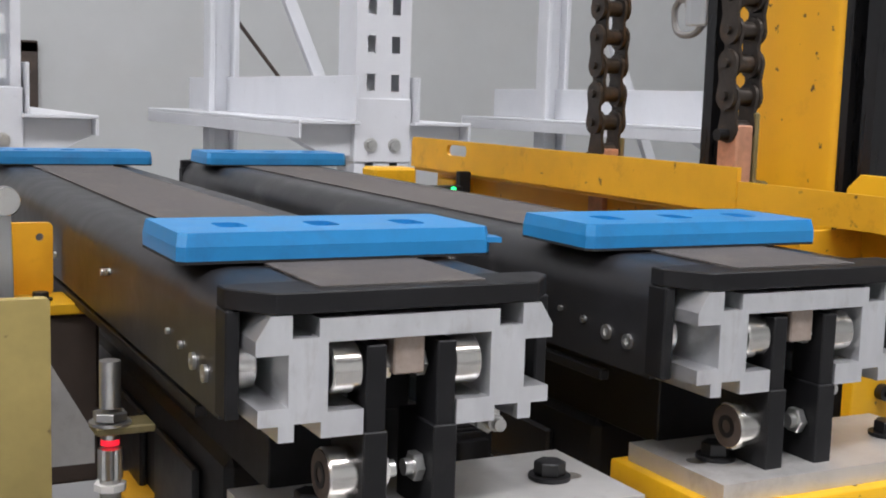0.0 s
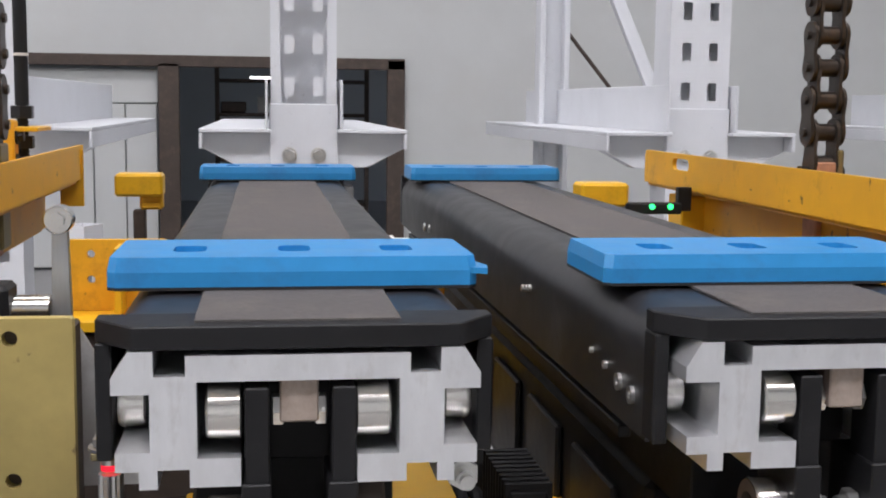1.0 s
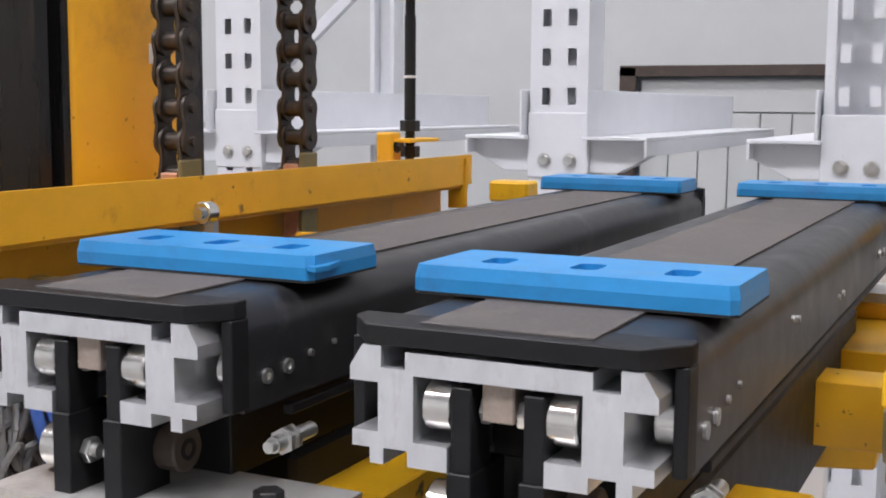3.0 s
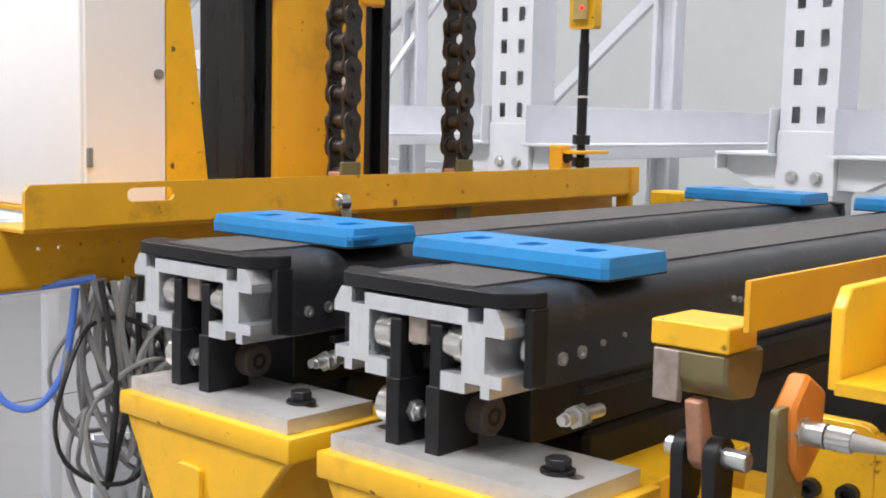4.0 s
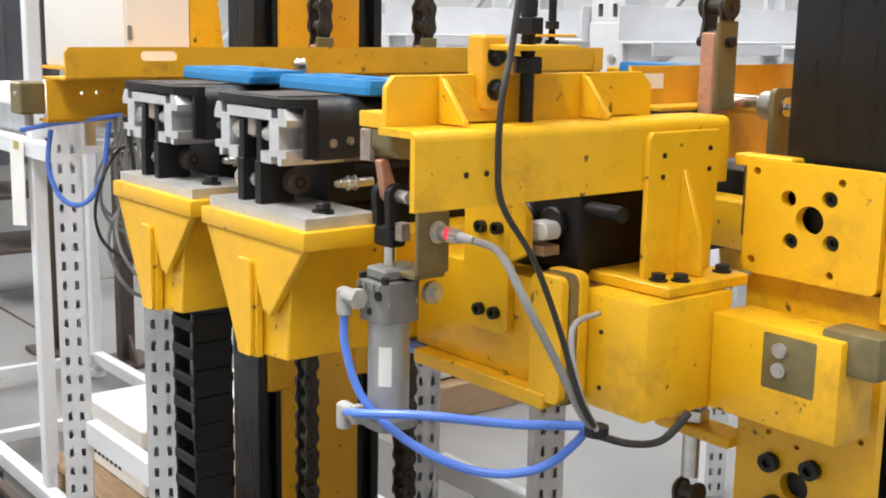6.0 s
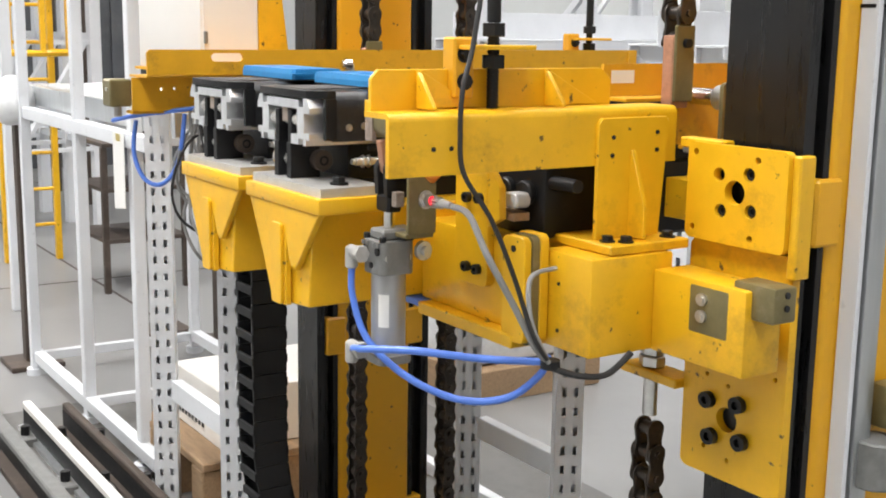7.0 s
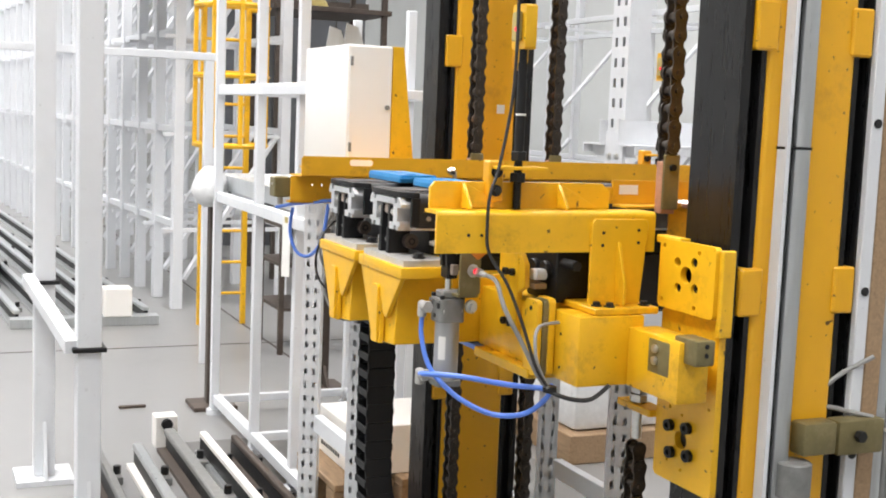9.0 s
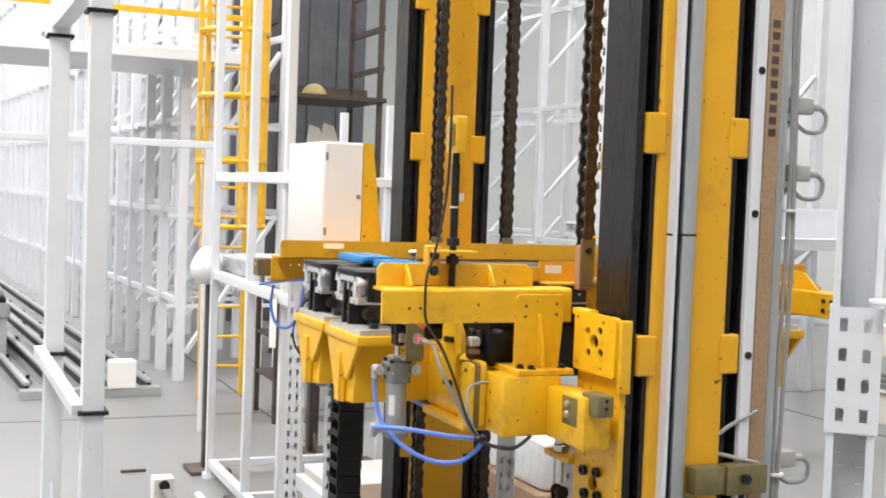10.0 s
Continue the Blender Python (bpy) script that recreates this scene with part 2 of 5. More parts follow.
def plate_with_holes(outer, holes, axis, a0, a1):
    """A plate, its outline and holes as polygons, extruded, with the holes going through."""
    bm = bmesh.new()

    def at(p, a):
        u, v = p
        return {"x": (a, u, v), "y": (u, a, v), "z": (u, v, a)}[axis]

    for loop in [outer] + holes:
        lo = [bm.verts.new(at(p, a0)) for p in loop]
        hi = [bm.verts.new(at(p, a1)) for p in loop]
        for i in range(len(loop)):
            j = (i + 1) % len(loop)
            bm.faces.new((lo[i], lo[j], hi[j], hi[i]))
    bm.verts.ensure_lookup_table()
    for a in (a0, a1):
        k = {"x": 0, "y": 1, "z": 2}[axis]
        es = [e for e in bm.edges if all(abs(v.co[k] - a) < 1e-7 for v in e.verts)]
        nrm = [0, 0, 0]
        nrm[k] = 1
        bmesh.ops.triangle_fill(bm, use_beauty=True, use_dissolve=False, edges=es, normal=nrm)
    bmesh.ops.recalc_face_normals(bm, faces=bm.faces[:])
    return bm


def circle(cu, cv, r, n=14):
    return [(cu + r * math.cos(2 * math.pi * i / n), cv + r * math.sin(2 * math.pi * i / n)) for i in range(n)]


def smooth_path(pts, k=6):
    pts = [Vector(p) for p in pts]
    out = []
    for i in range(len(pts) - 1):
        p0, p1, p2, p3 = pts[max(i - 1, 0)], pts[i], pts[i + 1], pts[min(i + 2, len(pts) - 1)]
        for j in range(k):
            t = j / k
            out.append(0.5 * ((2 * p1) + (p2 - p0) * t + (2 * p0 - 5 * p1 + 4 * p2 - p3) * t * t + (3 * p1 - p0 - 3 * p2 + p3) * t ** 3))
    out.append(pts[-1])
    return out


def add_tube(bm, pts, r, n=8, k=6):
    path = smooth_path(pts, k) if k > 1 else [Vector(p) for p in pts]
    prev, side = None, None
    first = None
    for i, p in enumerate(path):
        d = (path[min(i + 1, len(path) - 1)] - path[max(i - 1, 0)]).normalized()
        if side is None:
            side = d.orthogonal().normalized()
        side = (side - d * side.dot(d)).normalized()
        up = d.cross(side)
        ring = [bm.verts.new(p + r * (math.cos(2 * math.pi * j / n) * side + math.sin(2 * math.pi * j / n) * up)) for j in range(n)]
        if prev:
            for j in range(n):
                bm.faces.new((prev[j], prev[(j + 1) % n], ring[(j + 1) % n], ring[j]))
        else:
            bm.faces.new(ring)
        prev = ring
    bm.faces.new(prev[::-1])


def tube(pts, r, n=8, k=6):
    bm = bmesh.new()
    add_tube(bm, pts, r, n, k)
    return bm


def hexbolt(name, parent, axis, x, y, z, r, h, material, sign=1, washer=True):
    """A hex head with its washer under it; z is where it sits, along the axis' sign."""
    bm = bmesh.new()
    d = {"x": Vector((1, 0, 0)), "y": Vector((0, 1, 0)), "z": Vector((0, 0, 1))}[axis] * sign
    p = Vector((x, y, z))
    w = 0.12 * h if washer else 0
    if washer:
        q = p + d * (0.15 * h)
        add_cyl(bm, axis, *q, r * 1.35, 0.3 * h, 20)
        w = 0.3 * h
    q = p + d * (w + h / 2)
    add_cyl(bm, axis, *q, r, h, 6, None, r * 0.08)
    return part(name, bm, material, parent)


def socket_bolt(name, parent, axis, x, y, z, r, h, material, sign=1):
    bm = bmesh.new()
    d = {"x": Vector((1, 0, 0)), "y": Vector((0, 1, 0)), "z": Vector((0, 0, 1))}[axis] * sign
    q = Vector((x, y, z)) + d * (h / 2)
    add_ring(bm, axis, *q, r, r * 0.5, h, 18)
    q = Vector((x, y, z)) + d * (h * 0.2)
    add_cyl(bm, axis, *q, r * 0.52, h * 0.4, 6)
    return part(name, bm, material, parent)


# ---- hall: floor, walls, roof ----
HX0, HX1, HY0, HY1 = -32.0, 9.0, -9.0, 9.0
fl = tagged(part("floor", box(HX0, HX1, HY0, 16.0, -0.3, 0.0), FLOORM), "grey polished concrete hall floor with stains and joints", "floor", kind="structure")
for jx in range(-28, 9, 4):
    part("joint", box(jx, jx + 0.012, HY0, HY1, -0.002, 0.0015), DARKST, fl)
for jy in (-6, -2.6, 0.95, 4.5):
    part("joint", box(HX0, HX1, jy, jy + 0.012, -0.002, 0.0022), DARKST, fl)
# back wall with a wide doorway and a second one, seen behind the racks
DZ = ZF + 0.42
wall = bmesh.new()
for x0, x1, z0, z1 in ((HX0, -2.35, 0, ROOF), (-2.35, 1.08, DZ, ROOF), (1.08, HX1, 0, ROOF)):
    add_box(wall, x0, x1, HY1, HY1 + 0.25, z0, z1)
tagged(part("wall_north", wall, WALLM), "pale grey painted plaster wall with a wide doorway", "wall", kind="structure")
for nm, b in (("wall_south", box(HX0, HX1, HY0 - 0.25, HY0, 0, ROOF)), ("wall_east", box(HX1, HX1 + 0.25, HY0, HY1, 0, ROOF)), ("wall_beyond", box(-12, 12, 15.8, 16, 0, ROOF))):
    tagged(part(nm, b, WALLM), "pale grey painted hall wall", "wall", kind="structure")
cb = bmesh.new()
for i in range(72):
    y = HY0 + i * 0.25
    add_box(cb, HX0 - 0.1, HX0 + (0.04 if i % 2 else 0.0), y, y + 0.25, 0, ROOF)
tagged(part("wall_west", cb, WALLM), "pale corrugated sheet end wall", "wall", kind="structure")
rf = bmesh.new()
add_box(rf, HX0, HX1, HY0, 16.0, ROOF, ROOF + 0.15)
for i in range(10):
    x = HX0 + 2 + i * 4
    add_box(rf, x - 0.06, x + 0.06, HY0, HY1, ROOF - 0.35, ROOF - 0.23)
    add_box(rf, x - 0.03, x + 0.03, HY0, HY1, ROOF - 0.23, ROOF)
tagged(part("ceiling", rf, ROOFM), "pale sheet roof on steel purlins", "ceiling", kind="structure")
for lx, ly in ((-2.5, -3.0), (3.5, -3.0), (-2.5, 3.6), (3.5, 3.6), (-10, -2.5), (-18, -2.5), (-26, -2.5), (-10, 4.5)):
    r = thing("rooflight", lx, ly, ROOF - 0.05, "bright translucent rooflight panel in the roof", "rooflight", "rooflights", "structure")
    part("frame", box(-2.32, 2.32, -0.86, 0.86, 0.0, 0.05, 0.004), ROOFM, r)
    part("panel", box(-2.25, 2.25, -0.8, 0.8, -0.012, 0.0), SKYGLOW, r)
# doorway frame and the two leaves
df = thing("door_1", 0, HY1, 0, "dirty doorway with brown frame and one closed pale panelled leaf", "door", kind="structure")
for x0, x1, z0, z1 in ((-2.42, -2.28, 0, DZ + 0.05), (1.0, 1.14, 0, DZ + 0.05), (-0.78, -0.62, 0, DZ), (-2.42, 1.14, DZ - 0.03, DZ + 0.06)):
    part("frame", box(x0, x1, -0.05, 0.02, z0, z1, 0.006), DARKST, df)
for i in range(6):
    part("panel", box(-2.26 + i * 0.245, -2.26 + i * 0.245 + 0.235, 0.04, 0.08, 0.02, DZ - 0.32, 0.005), WALLM, df)
part("panel", box(-2.26, -0.79, 0.04, 0.08, DZ - 0.31, DZ - 0.05, 0.005), WALLM, df)
sh = thing("storage_shelf", 0.35, 10.4, 0, "dark cluttered steel shelf in the room behind the doorway", "shelf")
for z in (0.4, 0.8, 1.2, 1.5):
    part("shelf", box(-0.75, 0.6, -0.2, 0.2, z, z + 0.03, 0.003), DARKST, sh)
for x in (-0.75, 0.57):
    part("post", box(x, x + 0.04, -0.2, -0.16, 0, 2.2), DARKST, sh)
for i in range(11):
    z = (0.43, 0.83, 1.23)[i % 3]
    bx = -0.7 + (i // 3) * 0.32
    part("carton", box(bx, bx + 0.22, -0.18, 0.12, z, z + 0.1 + 0.05 * (i % 2), 0.01), (STEELB, GREYPL, DARKST, GREYCAST)[i % 4], sh)
lamp = thing("tube_lamp", 0.2, 10.6, DZ - 0.06, "bright fluorescent tube lamp behind the doorway", "lamp")
part("tube", box(-0.3, 0.15, -0.05, 0.05, -0.04, 0.0, 0.01), SKYGLOW, lamp)

# ---- telescopic forks ----
XC = 0.0575


def fork_profile():
    """The milled end profile: a half outline, mirrored."""
    half = [(0.0575, 0.0), (0.0, 0.0), (0.0, -0.0105), (-0.016, -0.0105), (-0.016, 0.0025), (-0.0285, 0.0025), (-0.037, -0.011), (-0.037, -0.0195), (-0.018, -0.0195),
            (-0.018, -0.0495), (-0.0355, -0.0495), (-0.0355, -0.0595), (-0.0236, -0.0595), (-0.0236, -0.0690), (-0.0144, -0.0690), (-0.0144, -0.0590), (0.0017, -0.0590),
            (0.0017, -0.0685), (0.0275, -0.0685), (0.0275, -0.0535), (0.0055, -0.0535), (0.0055, -0.0135), (0.0575, -0.0135)]
    return half


def make_fork():
    f = thing("telescopic_fork", 0, 0, ZF, "telescopic load fork with dark steel beam and clean blue pads", "fork", "load forks of the crane")
    L = 1.32
    half = fork_profile()
    full = half[:-1] + [(half[-1][0], half[-1][1])] + [(2 * XC - u, v) for u, v in half[::-1]][1:-1]
    prof = bmesh.new()
    prism(full, "y", 0.0, L, 0.0, prof)
    part("profile", prof, ALU, f, "milled aluminium profile with slots and flanges")
    # outer body: an upside-down channel with rounded shoulders
    xl, xr, zt, zb, r = -0.047, 0.162, 0.0145, -0.062, 0.028
    outer = [(xl, zb)]
    for i in range(9):
        t = radians(180 - 90 * i / 8)
        outer.append((xl + r + r * math.cos(t), zt - r + r * math.sin(t)))
    for i in range(9):
        t = radians(90 - 90 * i / 8)
        outer.append((xr - r + r * math.cos(t), zt - r + r * math.sin(t)))
    outer += [(xr, zb), (xr - 0.008, zb), (xr - 0.008, 0.004), (xl + 0.008, 0.004), (xl + 0.008, zb)]
    part("body", prism(outer, "y", 0.036, L - 0.036), BODY, f, "dark worn steel beam with rounded shoulders")
    part("grip_strip", box(0.004, 0.111, 0.012, L - 0.012, 0.0149, 0.0165, 0.0003), GRIT, f, "grey-brown rough anti-slip strip")
    for s in (0, 1):
        y0 = 0.0 if s == 0 else L
        d = 1 if s == 0 else -1
        pts = [(-0.026, y0), (0.141, y0), (0.1625, y0 + d * 0.026), (0.1625, y0 + d * 0.040), (-0.0475, y0 + d * 0.040), (-0.0475, y0 + d * 0.026)]
        part("end_cap", prism(pts, "z", 0.0030, 0.0152, 0.0008), STEELB, f, "black chamfered end cap")
        for x0, x1 in ((-0.0475, -0.039), (0.154, 0.1625)):
            part("cheek", box(x0, x1, y0 + d * 0.022 if d > 0 else y0 - 0.042, y0 + 0.042 if d > 0 else y0 - 0.022, -0.060, 0.0028, 0.001), STEELB, f)
        # blue load pad with three slotted counterbores
        p0, p1 = (0.109, 0.207) if s == 0 else (1.117, 1.213)
        pm = (p0 + p1) / 2 - 0.004
        o = [(-0.052, p0 + 0.005), (-0.047, p0), (0.164, p0), (0.169, p0 + 0.005), (0.169, p1 - 0.003), (0.166, p1), (-0.049, p1), (-0.052, p1 - 0.003)]
        holes = [rounded(c - 0.0100, c + 0.0100, pm - 0.0150, pm + 0.0150, 0.006, 4)[::-1] for c in (-0.006, 0.0585, 0.123)]
        pb = plate_with_holes(o, holes, "z", 0.0275, 0.0362)
        prism(o, "z", 0.0185, 0.0275, 0.0, pb)
        for v in pb.verts:
            if v.co.z > 0.036 and (abs(v.co.x - 0.0585) > 0.098 or abs(v.co.y - (p0 + p1) / 2) > 0.04):
                v.co.x += 0.0015 if v.co.x < 0.0585 else -0.0015
                v.co.y += 0.0022 if v.co.y < (p0 + p1) / 2 else -0.0022
        pad = part("load_pad", pb, BLUE, f, "blue plastic load pad with three slots, scuffed")
        # slot bottoms: the shade of their depth is put into this sheet's near-black colour
        part("pad_base", prism(o, "z", 0.0166, 0.0185), HOLE_SHADE, pad)
        for c in (-0.006, 0.0585, 0.123):
            part("screw", cyl("z", c, pm, 0.0195, 0.005, 0.003, 12), BLKBOLT, pad)
    # side rollers between profile flanges and body bolts
    for sx, sgn in ((-0.0415, -1), (0.1565, 1)):
        for ry in (0.05, 0.19, 0.5, 0.8, 1.1, 1.235):
            part("side_roller", cyl("x", sx - sgn * 0.010, ry, -0.035, 0.0135, 0.016, 24, None, 0.0012), CHROME, f)
        xs = xl if sgn < 0 else xr
        for by, bz, br in ((0.062, -0.041, 0.0055), (0.088, -0.039, 0.0055), (0.118, -0.035, 0.0028), (0.15, -0.032, 0.0022), (0.34, -0.02, 0.003), (0.352, -0.022, 0.003), (0.366, -0.024, 0.003), (0.6, -0.04, 0.0035), (0.63, -0.04, 0.0035), (0.95, -0.035, 0.0055), (1.0, -0.038, 0.0055)):
            bm = bmesh.new()
            add_ring(bm, "x", xs + sgn * 0.0006, by, bz, br, br * 0.5, 0.0035, 14)
            add_cyl(bm, "x", xs - sgn * 0.0004, by, bz, br * 0.55, 0.002, 6)
            part("socket_screw", bm, ZINC, f)
    # running gear at both ends: two rollers, block, bars with bolts
    for s in (0, 1):
        y0 = 0.0 if s == 0 else L
        d = 1 if s == 0 else -1
        for rx in (0.019, 0.096):
            rl = bmesh.new()
            add_cyl(rl, "x", rx, y0 + d * 0.0165, -0.0325, 0.0150, 0.0185, 32, None, 0.0012)
            part("roller", rl, CHROME, f, "polished bearing roller")
            rl = bmesh.new()
            back = 0.020 if rx < 0.05 else 0.048
            add_cyl(rl, "x", rx, y0 + d * back, -0.0965, 0.0165, 0.0185, 32, None, 0.0012)
            lo = part("lower_roller", rl, CHROME if rx < 0.05 else DARKST, f, "polished lower bearing roller" if rx < 0.05 else "oil-darkened lower bearing roller")
            ctr = bmesh.new()
            add_ring(ctr, "x", rx + (-0.0099 if rx < 0.05 else 0.0099), y0 + d * back, -0.0965, 0.008, 0.0045, 0.0008, 20)
            part("race", ctr, STEELB, lo)
            part("hub", cyl("x", rx + (-0.0093 if rx < 0.05 else 0.0093), y0 + d * back, -0.0965, 0.0148, 0.0008, 24), DARKST, lo, "brownish roller hub")
        part("stop_block", box(0.0475, 0.0675, min(y0 + d * 0.004, y0 + d * 0.045), max(y0 + d * 0.004, y0 + d * 0.045), -0.0365, -0.0136, 0.001), BROWN, f, "brownish ground steel block")
        for bx in (0.0275, 0.0725):
            bar = bmesh.new()
            a0, a1 = (y0 + d * 0.001, y0 + d * 0.030)
            add_box(bar, bx + 0.002, bx + 0.0145, min(a0, a1), max(a0, a1), -0.080, -0.0175, 0.0008)
            a0, a1 = (y0 + d * -0.001, y0 + d * 0.050)
            add_box(bar, bx, bx + 0.0155, min(a0, a1), max(a0, a1), -0.1268, -0.068, 0.0008)
            br = part("bearing_bar", bar, STEELB, f, "black bearing bar")
            for nz, nr, mt in ((-0.0325, 0.0085, ZINC), (-0.0965, 0.0095, ZINC)):
                nx = bx + 0.0155 if bx < 0.05 else bx - 0.0
                sg = 1 if bx < 0.05 else -1
                bm = bmesh.new()
                add_cyl(bm, "x", nx + sg * 0.0035, y0 + d * 0.0165, nz, nr, 0.006, 6, None, 0.0006)
                add_cyl(bm, "x", nx + sg * 0.0085, y0 + d * 0.0165, nz, nr * 0.55, 0.006, 14)
                part("axle_nut", bm, mt, br)
    # the dark fixed rail under the profile
    inner = bmesh.new()
    add_box(inner, 0.0, 0.115, 0.085, L - 0.085, -0.1268, -0.071, 0.001)
    add_box(inner, 0.030, 0.085, 0.06, L - 0.06, -0.073, -0.016, 0.001)
    part("base_rail", inner, STEELB, f, "dark oily base rail")
    part("cover_strip", box(0.150, 0.158, 0.10, L - 0.1, -0.078, -0.070, 0.001), STEELB, f)
    part("cover_strip", box(-0.043, -0.035, 0.10, L - 0.1, -0.078, -0.070, 0.001), STEELB, f)
    # inductive sensor under the side
    sn = bmesh.new()
    add_cyl(sn, "y", 0.158, 0.10, -0.094, 0.006, 0.05, 18)
    add_cyl(sn, "y", 0.158, 0.088, -0.094, 0.010, 0.004, 6)
    add_cyl(sn, "y", 0.158, 0.098, -0.094, 0.010, 0.004, 6)
    add_cyl(sn, "y", 0.158, 0.074, -0.094, 0.0045, 0.01, 14)
    part("proximity_switch", sn, ZINC, f, "threaded metal proximity switch")
    return f


fork_a = make_fork()
fork_b = copy_thing(fork_a, pose(0.3015, 0, ZF))
part("torn_edge", prism([(0.160, 0.112), (0.1745, 0.106), (0.1765, 0.120), (0.1695, 0.150)], "z", 0.0255, 0.0292), BLUE, fork_a)
fork_a["label"] = "telescopic load fork with scuffed blue pads, torn pad corner"

# ---- fork brackets: aluminium base plate on a yellow tapered bracket ----


def make_bracket(y0, d):
    b = thing("fork_bracket", 0, 0, ZF, "yellow welded fork bracket with tapered front gusset", "bracket", "fork brackets")
    a, c = (y0, y0 + d * 0.125)
    lo, hi = min(a, c), max(a, c)
    # wide top flange
    part("top_flange", box(-0.078, 0.186, lo - (0.004 if d > 0 else 0), hi + (0.004 if d < 0 else 0), -0.152, -0.129, 0.0025, 2), YEL, b)
    # box under the flange
    bx = bmesh.new()
    yb0, yb1 = (lo + 0.012, hi + 0.25) if d > 0 else (lo - 0.25, hi - 0.012)
    prism([(-0.012, -0.152), (0.135, -0.152), (0.120, -0.300), (0.022, -0.308)], "y", yb0, yb1, 0.002, bx)
    part("box_arm", bx, YEL, b)
    # front gusset, tapering to the foot
    g = bmesh.new()
    ga, gc = (lo - 0.001, lo + 0.010) if d > 0 else (hi - 0.010, hi + 0.001)
    prism([(-0.068, -0.152), (0.180, -0.152), (0.098, -0.246), (0.082, -0.240), (0.066, -0.205), (0.064, -0.306), (0.016, -0.306), (-0.020, -0.235)], "y", ga, gc, 0.0015, g)
    part("front_gusset", g, YEL, b)
    part("boss", prism(rounded(0.024, 0.060, -0.305, -0.180, 0.006, 3), "y", ga - 0.006 if d > 0 else gc, ga if d > 0 else gc + 0.006, 0.001), YEL, b)
    part("side_rib", prism([(min(lo, hi) + 0.02, -0.152), (hi - 0.004, -0.152), (hi - 0.03, -0.20), (lo + 0.05, -0.225)], "x", 0.122, 0.129), YEL, b)
    # plate with slotted bolt
    pm = (lo + hi) / 2 - 0.005
    o = [(-0.070, lo + 0.006), (0.173, lo + 0.006), (0.173, hi - 0.012), (-0.070, hi - 0.012)]
    holes = [rounded(c0 - 0.017, c0 + 0.017, pm - 0.007, pm + 0.007, 0.0065, 4)[::-1] for c0 in (-0.042, 0.140)]
    pl = part("base_plate", plate_with_holes(o, holes, "z", -0.1288, -0.1155), PLATE, b, "flat ground aluminium plate with two slots")
    for c0 in (-0.035, 0.133):
        hexbolt("bolt", pl, "z", c0, pm, -0.1154, 0.0105, 0.009, BLKBOLT)
    b.scale = (1, 1, 1.03)
    b.location = (0.046, -0.022 * d, ZF - 0.005)
    return b


br_a = make_bracket(0.003, 1)
br_b = copy_thing(br_a, pose(0.350, -0.026, ZF - 0.005))
br_c = make_bracket(1.317, -1)
br_d = copy_thing(br_c, pose(0.350, 0.022, ZF - 0.005))


# ---- carriage side assemblies ----
def long_beam():
    """The long angle beam with slotted end; drawn on the far side, along y."""
    b = thing("carriage_beam", 0, 0, ZF, "long yellow enamelled angle beam, worn and oil-stained", "beam", "carriage beams")
    x = -0.240
    outer = [(0.0, 0.010), (0.0, 0.053), (0.006, 0.060), (1.215, 0.060), (1.215, 0.010)]
    slot = rounded(0.128, 0.194, 0.036, 0.053, 0.0082, 5)[::-1]
    part("web", plate_with_holes(outer, [slot], "x", x - 0.006, x), YELD, b)
    part("foot_flange", box(x - 0.055, x - 0.006, 0.0, 1.215, 0.004, 0.0098, 0.001), YELD, b)
    low = [(-0.012, -0.064), (-0.012, 0.003), (1.21, 0.003), (1.21, -0.064)]
    holes = [circle(0.046, -0.020, 0.003, 10)[::-1], circle(0.072, -0.020, 0.003, 10)[::-1]]
    part("lower_channel", plate_with_holes(low, holes, "x", x - 0.062, x - 0.056), YELD, b)
    part("lower_flange", box(x - 0.10, x - 0.062, -0.012, 1.21, -0.070, -0.064, 0.001), YELD, b)
    part("spacer", box(x - 0.110, x - 0.0565, 0.0, 1.20, 0.0032, 0.0075), YELD, b)
    b.scale = (1, 1.045, 1)
    b.location = (0.010, -0.014, ZF + 0.001)
    part("end_plate", box(x - 0.03, x + 0.004, 1.185, 1.191, -0.03, 0.055, 0.001), YELD, b)
    return b


